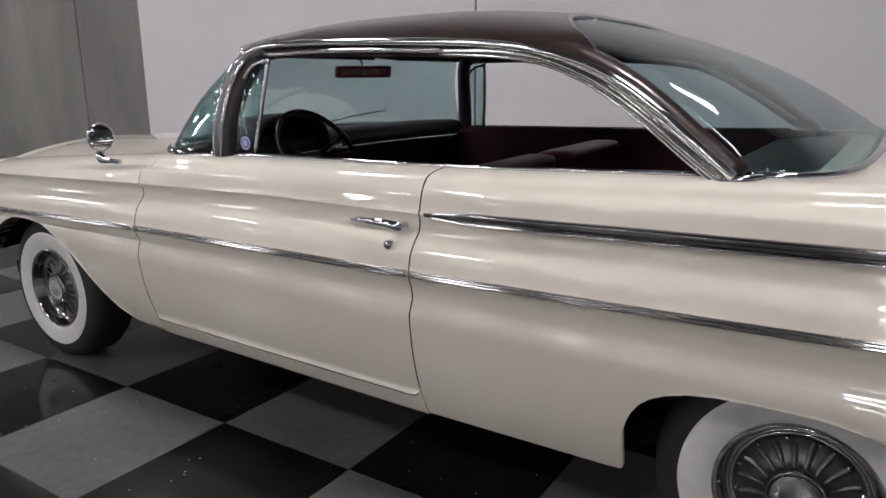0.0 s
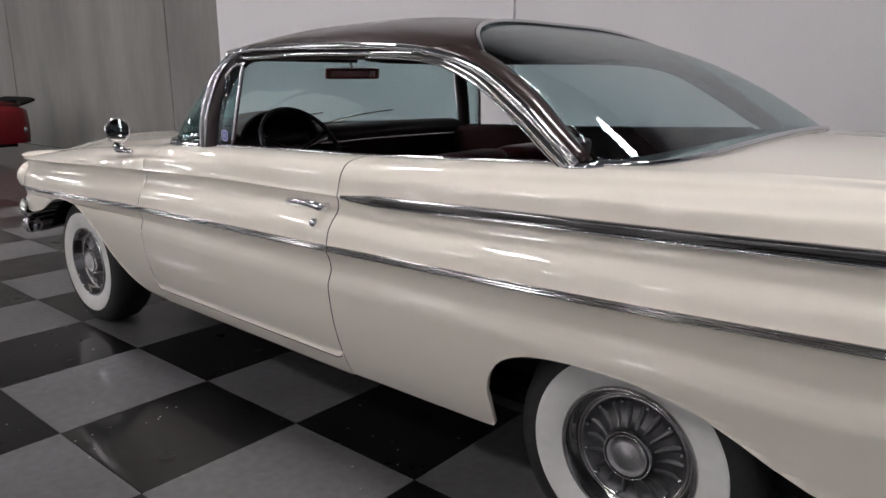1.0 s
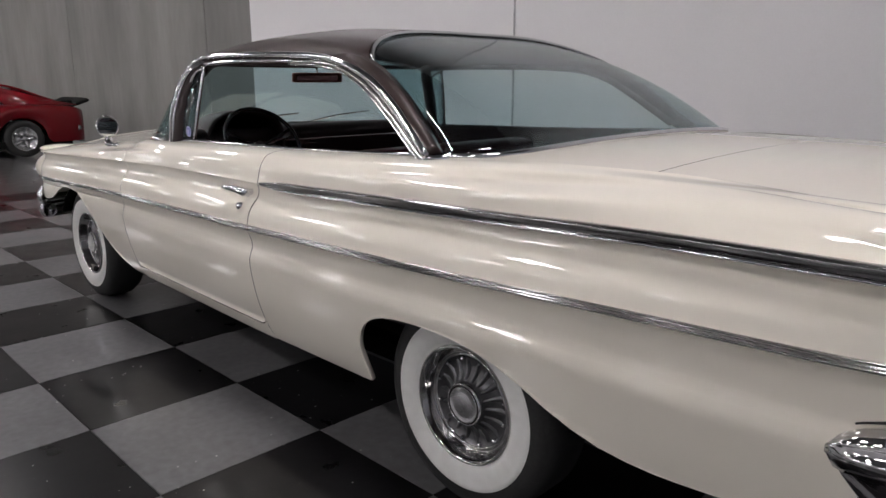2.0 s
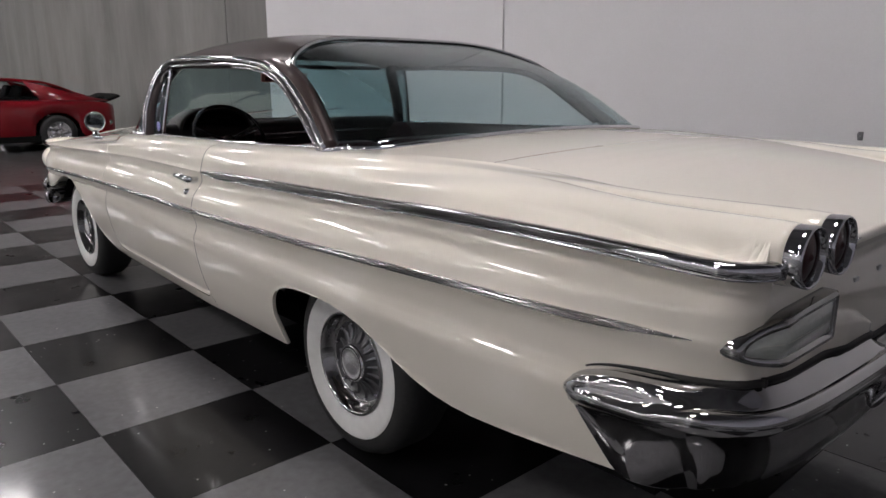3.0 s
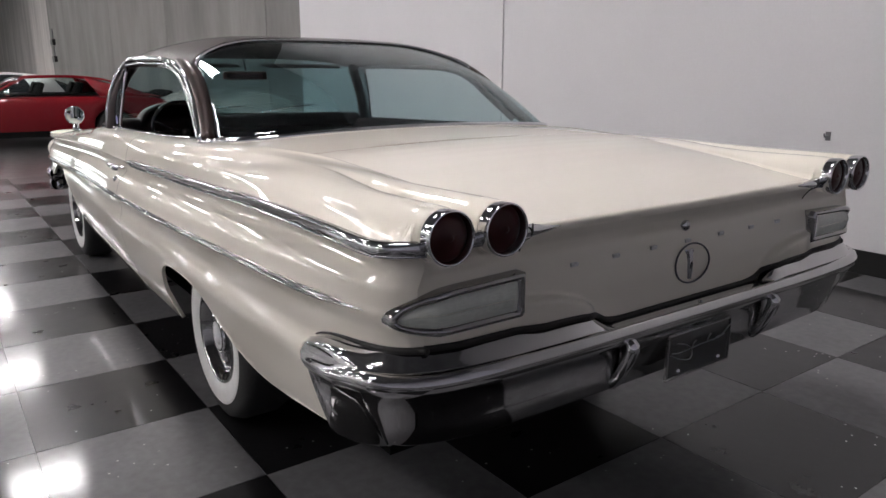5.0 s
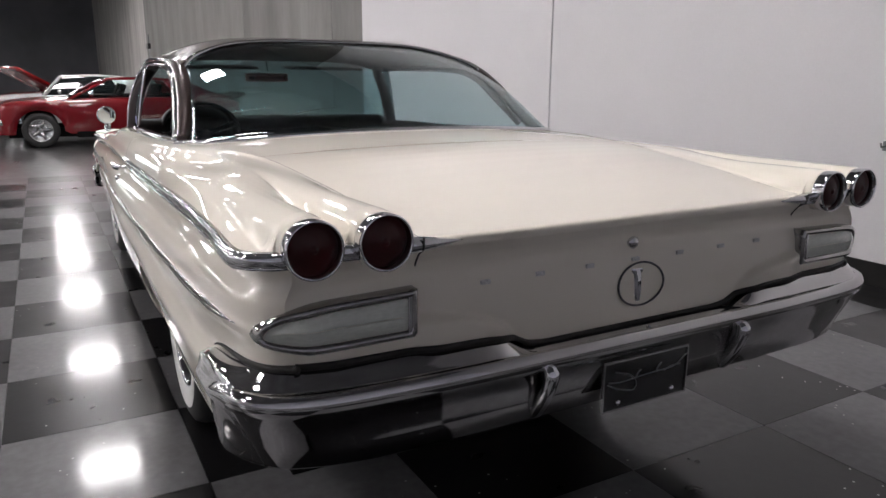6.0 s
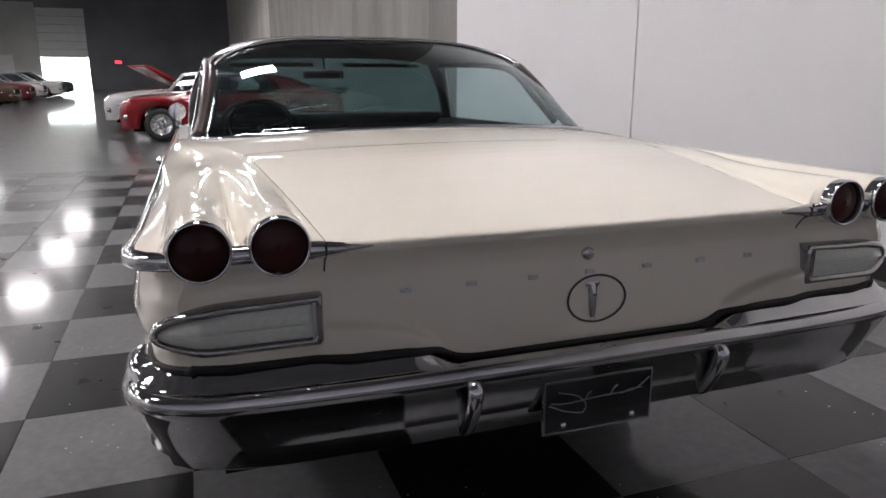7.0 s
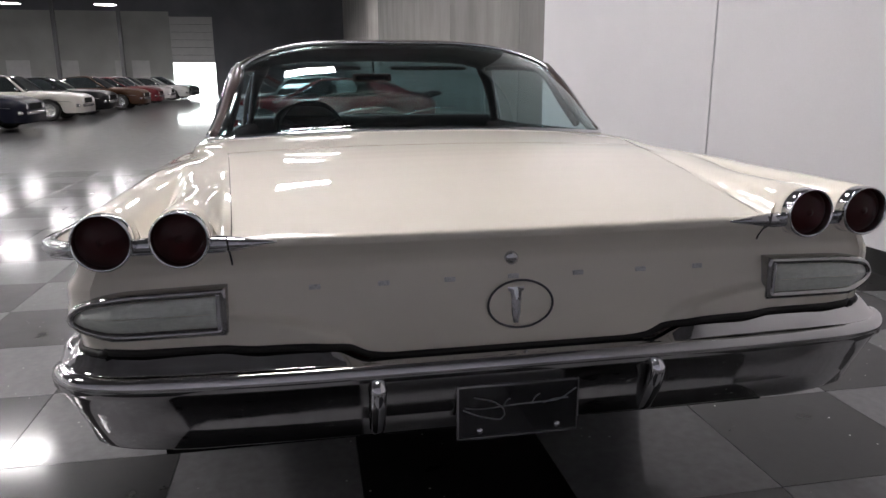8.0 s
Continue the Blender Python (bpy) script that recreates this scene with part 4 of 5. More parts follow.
B_TOP = pchip([1.003, 1.018, 1.05, 1.15, 1.36], [0.628, 0.652, 0.674, 0.698, 0.716])
B_LOW = pchip([1.003, 1.02, 1.08, 1.17, 1.23, 1.36], [0.618, 0.588, 0.526, 0.446, 0.430, 0.478])
bp = bumper_path(90)
tot = len(bp)
rows = []
for i, p in enumerate(bp):
    a, b = bp[max(i - 1, 0)], bp[min(i + 1, tot - 1)]
    d = (b - a).normalized()
    out = Vector((-d.y, d.x, 0)) * -1
    if out.x < 0 and abs(p.y) < 0.9:
        out = -out
    if abs(p.y) >= 0.9:
        out = Vector((d.y, -d.x, 0))
        if out.y * p.y < 0:
            out = -out
    side = max(0.0, min(1.0, (1.36 - p.x) / 0.357))                  # 0 at the rear, 1 at the pointed end
    back = 1 - side
    ztop = B_TOP(p.x) if p.x < 1.36 else 0.670 + 0.046 * smooth(0.34, 0.46, abs(p.y))
    zr = 0.655 - 0.034 * side
    zbot = B_LOW(p.x) if p.x < 1.36 else 0.484 - 0.006 * smooth(0.6, 0.95, abs(p.y))
    tuck = (0.022 + 0.020 * smooth(0.70, 0.95, abs(p.y))) * back ** 2 - 0.012 * side + 0.062 * smooth(0.0, 0.25, side) * (1 - smooth(0.30, 0.62, side))
    shelf = 0.060 * (1 - side) + 0.014 * side
    h = ztop - zr
    m2 = zr + 0.45 * h
    wrap = [(-shelf - 0.02, ztop - 0.004), (-shelf, ztop - 0.09 * h * back), (-shelf * 0.84, ztop - 0.075 * h * back), (-shelf * 0.5, ztop - 0.02 * h - 0.004 * side), (-shelf * 0.34 * back + 0.001 * side, ztop - 0.05 * h - 0.008 * side), (-shelf * 0.14 * back + 0.004 * side, ztop - 0.20 * h), (-0.001 * back + 0.010 * side, max(m2, zr + 0.009)), (0.004 + 0.008 * side, zr + 0.008), (0.012 + 0.003 * side, zr + 0.003), (0.016, zr - 0.006), (0.010, zr - 0.020),
            (0.0, zr - 0.030), (-0.006 - 0.1 * tuck, zr - 0.038), (-0.012 - 0.25 * tuck, zr - 0.30 * (zr - zbot) - 0.02 * back), (-0.02 - 0.55 * tuck, zr - 0.66 * (zr - zbot)), (-0.02 - tuck, zbot + 0.008), (-0.03 - tuck, zbot), (-0.055 - tuck, zbot + 0.012)]
    # across the tail: an upright strip under the seal, a flat shelf, then the rolled bar
    zs = 0.668 + 0.010 * smooth(0.34, 0.50, abs(p.y))
    d_ = ztop - zs
    bar = [(-0.085, ztop), (-0.046, ztop - 0.001), (-0.041, ztop - 0.10 * d_ - 0.002), (-0.034, ztop - 0.30 * d_ - 0.002), (-0.026, ztop - 0.58 * d_ - 0.001), (-0.018, zs + 0.12 * d_), (-0.013, zs), (-0.010, 0.678), (-0.002, 0.681), (0.008, 0.674), (0.014, 0.660),
           (0.012, 0.640), (0.0, 0.628)] + wrap[13:]
    k = smooth(0.0, 0.45, side)
    prof = [(a[0] * (1 - k) + b[0] * k, a[1] * (1 - k) + b[1] * k) for a, b in zip(bar, wrap)]
    if side > 0.001:
        z_mid = zr - 0.01
        prof = [(o * (1 - 0.75 * max(0, (side - 0.8) / 0.2) ** 2), max(z, zbot) if z < z_mid else z) for o, z in prof]
    skew = 0.018 * smooth(0.3, 1.0, p.y)                              # the bumper hangs a little to one side
    rows.append([Vector((p.x, p.y + skew, 0)) + out * o + Vector((0, 0, z)) for o, z in prof])
bumper = cpart("rear_bumper", grid("bumper", rows), BUMPER_CHROME, "heavy chrome wraparound rear bumper", thick=0.006)
for s in (-1, 1):
    g = []
    y0 = 0.332 * s
    for z, xo, hw_ in ((0.648, 1.466, 0.010), (0.644, 1.486, 0.015), (0.632, 1.497, 0.0185), (0.615, 1.498, 0.019), (0.58, 1.486, 0.019), (0.54, 1.466, 0.0185), (0.505, 1.444, 0.018), (0.490, 1.430, 0.014), (0.484, 1.415, 0.008)):
        g.append([Vector((xo + a, y0 + b * hw_, z)) for a, b in ((-0.030, -0.8), (-0.018, -1.0), (-0.006, -0.85), (0.0, -0.45), (0.002, 0.0), (0.0, 0.45), (-0.006, 0.85), (-0.018, 1.0), (-0.030, 0.8))])
    cpart("bumper_guard", grid("guard", g, close_v=True, caps=True), CHROME, parent=bumper)
for y in (-0.62, -0.5, 0.02, 0.5, 0.62):
    cpart("bumper_bolt", lathe([(0.0, 0.006), (0.005, 0.005), (0.007, 0.0)], "z", 12, (1.432, y, 0.679 if abs(y) > 0.4 else 0.668)), CHROME, parent=bumper)
plate = cpart("plate", box(1.452, 1.456, -0.146, 0.142, 0.474, 0.602), PLATE, "black plate with a thin chrome frame")
for y0, y1, z0, z1 in ((-0.150, 0.146, 0.470, 0.475), (-0.150, 0.146, 0.601, 0.605), (-0.150, -0.146, 0.475, 0.601), (0.142, 0.146, 0.475, 0.601)):
    cpart("plate_frame", box(1.450, 1.460, y0, y1, z0, z1), CHROME_DULL, parent=plate)
for y in (-0.095, 0.095):
    cpart("screw", lathe([(0.0, 0.006), (0.007, 0.004), (0.008, 0.0)], "x", 12, (1.456, y, 0.489)), CHROME, parent=plate)
SCRIPT = material("grey_plate_script", (0.20, 0.20, 0.205), 0.5)
for pts in (((-0.13, 0.55), (-0.09, 0.545), (0.0, 0.55), (0.09, 0.552), (0.14, 0.58)), ((-0.11, 0.575), (-0.06, 0.56), (-0.035, 0.53), (-0.045, 0.515), (-0.09, 0.525), (-0.135, 0.545)), ((-0.04, 0.545), (-0.03, 0.562), (-0.022, 0.566)), ((0.03, 0.548), (0.04, 0.566), (0.05, 0.572)), ((0.06, 0.548), (0.09, 0.556), (0.12, 0.556))):
    cpart("script_stroke", tube(curve3([(1.4575, y, z) for y, z in pts], 16), 0.0016, 6), SCRIPT, parent=plate)
cpart("lower_valance", box(1.16, 1.32, -0.80, 0.80, 0.46, 0.62), BLACK)

# black seal along the side of the bumper
side_seal = [Vector((x, surf(x, s_at(x, B_TOP(x) + 0.004)).y - 0.002, B_TOP(x) + 0.004)) for x in np.linspace(1.04, 1.396, 40)]
cpart("bumper_seal", tube(side_seal, lambda t: 0.002 + 0.007 * t, 8), GAP, "black rubber strip", both=True)

# ---- front end: closing panel, bumper ends ----
nose = []
for z in np.linspace(0.56, 0.86, 8):
    ye = -surf(-3.77, s_at(-3.77, z)).y
    nose.append([Vector((-3.77 - 0.12 * (1 - v * v), v * ye, z)) for v in np.linspace(-1, 1, 21)])
cpart("front_panel", grid("nose", nose), CREAM)
fb = curve3([(-3.635, -0.985, 0), (-3.68, -0.985, 0), (-3.74, -0.955, 0), (-3.80, -0.85, 0), (-3.86, -0.5, 0), (-3.88, 0, 0)], 30)
fb += [Vector((p.x, -p.y, 0)) for p in fb[-2::-1]]
rows = []
for i, p in enumerate(fb):
    d = (fb[min(i + 1, len(fb) - 1)] - fb[max(i - 1, 0)]).normalized()
    out = Vector((d.y, -d.x, 0))
    if out.x * -1 + abs(out.y) * 0.5 < 0 or (abs(p.y) > 0.9 and out.y * p.y < 0):
        out = -out
    k = min(1, min(i, len(fb) - 1 - i) / 5) ** 0.5
    rows.append([Vector((p.x, p.y, 0)) + out * o * (0.25 + 0.75 * k) + Vector((0, 0, 0.50 + (z - 0.50) * (0.75 + 0.25 * k))) for o, z in
                 ((-0.03, 0.615), (0.006, 0.610), (0.028, 0.592), (0.034, 0.570), (0.026, 0.545), (0.004, 0.528), (0.002, 0.515), (0.018, 0.500), (0.026, 0.475), (0.022, 0.445), (0.0, 0.42), (-0.04, 0.41))])
front_bumper = cpart("front_bumper", grid("front_bumper", rows), CHROME, "chrome front bumper with rounded end pods", thick=0.005)


def pod(cx, cy, cz, rx, ry, rz, power=2.0):
    """A rounded lobe with its round end to the front."""
    out = []
    for t in np.linspace(-0.98, 0.98, 18):
        k = (1 - abs(t) ** power) ** (1 / power)
        out.append([Vector((cx + rx * t, cy + ry * k * math.cos(a), cz + rz * k * math.sin(a))) for a in np.linspace(0, 2 * math.pi, 24, endpoint=False)])
    return grid("pod", out, close_v=True, caps=True)


for y in (-0.93, 0.93):
    for px, z, r in ((-3.735, 0.575, 0.048), (-3.715, 0.462, 0.042)):
        cpart("bumper_pod", pod(px, y, z, 0.058, r, r), CHROME, parent=front_bumper)
cpart("headlamp_lobe", pod(-3.735, -0.845, 0.735, 0.105, 0.125, 0.100, 2.4), CREAM, both=True)
cpart("fender_brow", pod(-3.70, -0.83, 0.862, 0.085, 0.115, 0.022, 2.2), CREAM, both=True)
ring_ = lathe([(0.060, -0.010), (0.072, -0.020), (0.084, -0.012), (0.088, 0.010), (0.082, 0.030)], "x", 32, (-3.825, -0.845, 0.745))
lamp_rim = cpart("headlamp", ring_, CHROME, "chrome-ringed round headlamp", both=True)
for y in (-0.845, 0.845):
    cpart("lens", lathe([(0.0, -0.016), (0.03, -0.012), (0.062, -0.004)], "x", 32, (-3.825, y, 0.745)), WHITE_LENS, parent=lamp_rim)

# ---- door handle, lock, mirror, wipers ----
handle = cpart("door_handle", tube(curve3([(-1.235, -1.002, 0.868), (-1.18, -1.022, 0.878), (-1.10, -1.030, 0.880), (-1.045, -1.026, 0.874), (-1.04, -1.0, 0.868)], 24), lambda t: 0.008 + 0.007 * t, 10), CHROME, "chrome push-button door handle", both=True)
cpart("handle_button", lathe([(0.0, -0.03), (0.011, -0.03), (0.013, -0.024), (0.013, 0.02)], "y", 16, (-1.055, -0.990, 0.868)), CHROME, both=True)
cpart("door_lock", lathe([(0.0, -0.010), (0.010, -0.009), (0.014, -0.004), (0.014, 0.02)], "y", 16, (-1.085, side_line(-1.085, 0.815).y - 0.002, 0.815)), CHROME, both=True)
mir = cpart("side_mirror", lathe([(0.0, -0.040), (0.022, -0.040), (0.045, -0.022), (0.056, -0.004), (0.058, 0.004), (0.054, 0.008), (0.050, 0.006)], "x", 32, (-2.545, -0.938, 1.048)), CHROME, "round chrome mirror on the fender")
cpart("mirror_glass", lathe([(0.0, 0.0045), (0.050, 0.0045)], "x", 32, (-2.545, -0.938, 1.048)), MIRROR, parent=mir)
cpart("mirror_stem", tube(curve3([(-2.56, -0.925, 1.01), (-2.565, -0.932, 0.985), (-2.55, -0.935, 0.962), (-2.50, -0.932, 0.957), (-2.45, -0.930, 0.956)], 16), lambda t: 0.011 + 0.010 * math.sin(min(1, t * 1.5) * math.pi), 10), CHROME, parent=mir)
cpart("hood_strip", tube(curve3([(-3.55, -0.10, 0.928), (-3.1, -0.10, 0.962), (-2.7, -0.10, 0.992), (-2.55, -0.10, 1.0)], 12), 0.009, 8), CHROME, "thin chrome strip", both=True)
for y in (-0.30, 0.25):
    cpart("wiper", tube(curve3([(-2.52, y, 1.018), (-2.40, y + 0.22, 1.07), (-2.36, y + 0.42, 1.09)], 10), 0.005, 6), CHROME_DULL, "chrome wiper arm")

# ---- wheels ----
def wheel(name, x, y):
    w = empty("wheel", x + 1.1, y, 0.332)
    w.parent = car
    w["label"] = "whitewall wheel with a finned chrome cover"
    R = 0.332
    tyre = lathe([(0.19, -0.085), (0.20, -0.098), (0.255, -0.110), (0.29, -0.106), (0.318, -0.092), (R, -0.06), (R, 0.06), (0.31, 0.095), (0.25, 0.105), (0.19, 0.09)], "y", 64)
    t = part("tyre", tyre, RUBBER, w)
    part("whitewall", lathe([(0.176, -0.090), (0.19, -0.1005), (0.205, -0.1075), (0.23, -0.1105), (0.25, -0.1125), (0.260, -0.1125), (0.264, -0.110)], "y", 64), WHITEWALL, t, "wide white sidewall band")
    rim = part("rim", lathe([(0.186, -0.094), (0.185, -0.104), (0.178, -0.107), (0.173, -0.100), (0.167, -0.082), (0.159, -0.064), (0.155, -0.058), (0.152, -0.064), (0.148, -0.068), (0.143, -0.062)], "y", 64), RING_CHROME, w, "chrome trim ring")
    dish = part("wheel_cover", lathe([(0.145, -0.062), (0.136, -0.052), (0.112, -0.050), (0.084, -0.058), (0.070, -0.072), (0.064, -0.090)], "y", 64), FIN_METAL, w, "grey finned cover")
    blades = []
    for k in range(18):
        a = 2 * math.pi * k / 18
        c, s = math.cos(a), math.sin(a)
        pts = []
        for r, hgt, hw_ in ((0.070, -0.080, 0.0045), (0.090, -0.064, 0.0075), (0.116, -0.057, 0.010), (0.132, -0.056, 0.008)):
            for o, h in ((-hw_, 0.008), (-hw_ * 0.4, 0), (hw_ * 0.4, 0), (hw_, 0.008)):
                pts.append(Vector((r * c - o * s, hgt + h, r * s + o * c)))
        blades.append(grid("fin", [pts[0:4], pts[4:8], pts[8:12], pts[12:16]]))
    for me in blades:
        part("fin", me, FIN_METAL, dish)
    for k in range(12):
        a = 2 * math.pi * (k + 0.5) / 12
        part("stud", lathe([(0.0, -0.070), (0.004, -0.069), (0.006, -0.065), (0.006, -0.050)], "y", 10, (0.135 * math.cos(a), 0, 0.135 * math.sin(a))), CHROME, dish)
    cap = part("hub_cap", lathe([(0.0, -0.097), (0.035, -0.0965), (0.050, -0.095), (0.0535, -0.097), (0.056, -0.097), (0.056, -0.088)], "y", 40), CHROME_DULL, w, "round brushed centre cap")
    part("cap_ring", lathe([(0.0555, -0.093), (0.057, -0.098), (0.0605, -0.097), (0.061, -0.088)], "y", 40), GAP, cap)
    part("cap_edge", lathe([(0.0605, -0.092), (0.062, -0.097), (0.0645, -0.096), (0.066, -0.086)], "y", 40), CHROME, cap)
    part("drum", lathe([(0.0, 0.05), (0.17, 0.05), (0.185, 0.085)], "y", 32), BLACK, w)
    return w


wl = wheel("wheel", 0.0, -0.830)
for x, y, turn in ((-3.099, -0.805, 0), (0.0, 0.830, 180), (-3.099, 0.805, 180)):
    copy_thing(wl, pose(x + 1.1, y, 0.332, 0, 23 if not turn else 10, turn))

# ---- interior ----
def cushion(x0, x1, y0, y1, z0, z1, r=0.05, lean=0.0, ribs=0):
    """A padded block with rounded edges; lean pushes its top back."""
    out = []
    for j, t in enumerate(np.linspace(0, 1, 18)):
        y = y0 + (y1 - y0) * t
        e = min(1.0, min(t, 1 - t) * 14) ** 0.5
        ring_ = []
        for k in range(28):
            a = 2 * math.pi * k / 28
            c, s = math.cos(a), math.sin(a)
            px = math.copysign(abs(c) ** 0.4, c) * (x1 - x0) / 2 * (0.8 + 0.2 * e)
            pz = math.copysign(abs(s) ** 0.4, s) * (z1 - z0) / 2 * (0.9 + 0.1 * e)
            bulge = 0.006 * math.sin(t * math.pi * ribs) ** 2 if ribs else 0
            ring_.append(Vector(((x0 + x1) / 2 + px + lean * (pz / (z1 - z0) + 0.5) + bulge * c, y, (z0 + z1) / 2 + pz)))
        out.append(ring_)
    return grid("cushion", out, close_v=True, caps=True)


cpart("cabin_floor", box(-2.45, -0.15, -0.78, 0.78, 0.40, 0.44), DASH)
cpart("front_seat_cushion", cushion(-1.75, -1.20, -0.70, 0.70, 0.50, 0.74, ribs=10), SEAT, "burgundy vinyl bench seat")
cpart("front_seat_back", cushion(-1.30, -1.14, -0.70, -0.02, 0.62, 0.985, lean=0.16, ribs=5), SEAT, "burgundy vinyl seat back")
cpart("front_seat_back", cushion(-1.30, -1.14, 0.02, 0.70, 0.62, 0.985, lean=0.16, ribs=5), SEAT, "burgundy vinyl seat back")
cpart("rear_seat_cushion", cushion(-0.78, -0.32, -0.66, 0.66, 0.48, 0.70, ribs=10), SEAT, "burgundy vinyl rear bench")
cpart("rear_seat_back", cushion(-0.42, -0.26, -0.66, 0.66, 0.58, 0.985, lean=0.16, ribs=9), SEAT, "burgundy vinyl rear seat back")
shelf_rows = [[Vector((x, v * 0.74, 1.015 + (x + 0.3) * 0.12)) for v in np.linspace(-1, 1, 9)] for x in np.linspace(-0.34, -0.06, 5)]
cpart("parcel_shelf", grid("shelf", shelf_rows), DASH)
dash_rows = []
for v in np.linspace(-1, 1, 31):
    y = v * 0.80
    k = 0.10 * abs(v) ** 3
    dash_rows.append([Vector((-2.47 + k * 2, y, 1.010)), Vector((-2.25 + k, y, 1.038)), Vector((-2.10 + k, y, 1.046)), Vector((-2.045 + k, y, 1.032)), Vector((-2.03 + k, y, 0.985)), Vector((-2.075 + k, y, 0.94)), Vector((-2.08 + k, y, 0.80)), Vector((-2.16 + k, y, 0.70))])
cpart("dashboard", grid("dash", dash_rows), DASH, "dark padded dashboard")
binnacle = []
for x, k in ((-2.41, 0.40), (-2.36, 0.62), (-2.28, 0.80), (-2.18, 0.92), (-2.08, 0.98), (-1.985, 1.0), (-1.975, 0.97), (-1.985, 0.90), (-2.04, 0.86)):
    binnacle.append([Vector((x, -0.45 - 0.235 * k * math.copysign(abs(math.cos(a)) ** 0.7, math.cos(a)), 0.93 + 0.205 * k * math.sin(a) ** 0.8)) for a in np.linspace(0, math.pi, 24)])
cpart("instrument_hood", grid("binnacle", binnacle), DASH, "dark rounded instrument hood behind the wheel", thick=0.006)
cpart("dash_trim", tube([Vector((-2.022 + 0.10 * abs(v) ** 3, v * 0.78, 0.965)) for v in np.linspace(-1, 1, 31)], 0.006, 8), CHROME, "bright strip")
for z in (0.935, 0.955):
    cpart("radio_bar", tube([Vector((-2.055, -0.12, z)), Vector((-2.055, 0.10, z))], 0.004, 6), CHROME_DULL)
# steering wheel, leaning towards the driver
wc, tilt = Vector((-1.86, -0.43, 0.977)), radians(36)
ax_u, ax_v = Vector((0, 1, 0)), Vector((-math.sin(tilt), 0, math.cos(tilt)))
rim_pts = [wc + ax_u * (0.20 * math.cos(a)) + ax_v * (0.20 * math.sin(a)) for a in np.linspace(0, 2 * math.pi, 48, endpoint=False)]
sw = cpart("steering_wheel", tube(rim_pts, 0.0105, 10, closed=True), STEER, "thin black steering wheel")
hub = wc + Vector((-0.05, 0, -0.03))
for a in (math.radians(200), math.radians(340), math.radians(160), math.radians(20)):
    cpart("spoke", tube([hub, wc + ax_u * (0.198 * math.cos(a)) + ax_v * (0.198 * math.sin(a))], 0.008, 8), STEER, parent=sw)
cpart("column", tube([hub + Vector((0.02, 0, 0.012)), hub + Vector((-0.35, 0, -0.20))], 0.028, 12), DASH, parent=sw)
cpart("horn_ring", tube([hub + Vector((0.03, 0, 0.012)) + ax_u * (0.10 * math.cos(a)) + ax_v * (0.10 * math.sin(a)) for a in np.linspace(math.pi, 2 * math.pi, 20)], 0.004, 8), CHROME, parent=sw)
cpart("shift_lever", tube([hub + Vector((-0.06, 0.03, -0.01)), hub + Vector((0.0, 0.19, 0.05))], 0.005, 8), CHROME, parent=sw)
DIP = Matrix.Translation((-1.962, -0.015, 1.296)) @ Matrix.Rotation(radians(-26), 4, "Z") @ Matrix.Rotation(radians(15), 4, "Y")
rv_body, rv_face = cushion(-0.012, 0.010, -0.135, 0.135, -0.026, 0.026), box(0.0105, 0.0125, -0.112, 0.112, -0.014, 0.014)
rv_body.transform(DIP)
rv_face.transform(DIP)
rvm = cpart("rear_view_mirror", rv_body, MIRROR_CASE, "dark red rear-view mirror")
cpart("mirror_face", rv_face, MIRROR, parent=rvm)
cpart("mirror_arm", tube([Vector((-1.972, 0, 1.31)), Vector((-1.995, 0, 1.36)), Vector((-2.02, 0, 1.40))], 0.006, 8), CHROME, parent=rvm)
for s in (-1, 1):
    visor = [[Vector((-1.99 + 0.16 * t, s * (0.10 + 0.5 * u), 1.372 - 0.014 * t)) for u in np.linspace(0, 1, 6)] for t in np.linspace(0, 1, 4)]
    cpart("sun_visor", grid("visor", visor), LINER, thick=0.015)


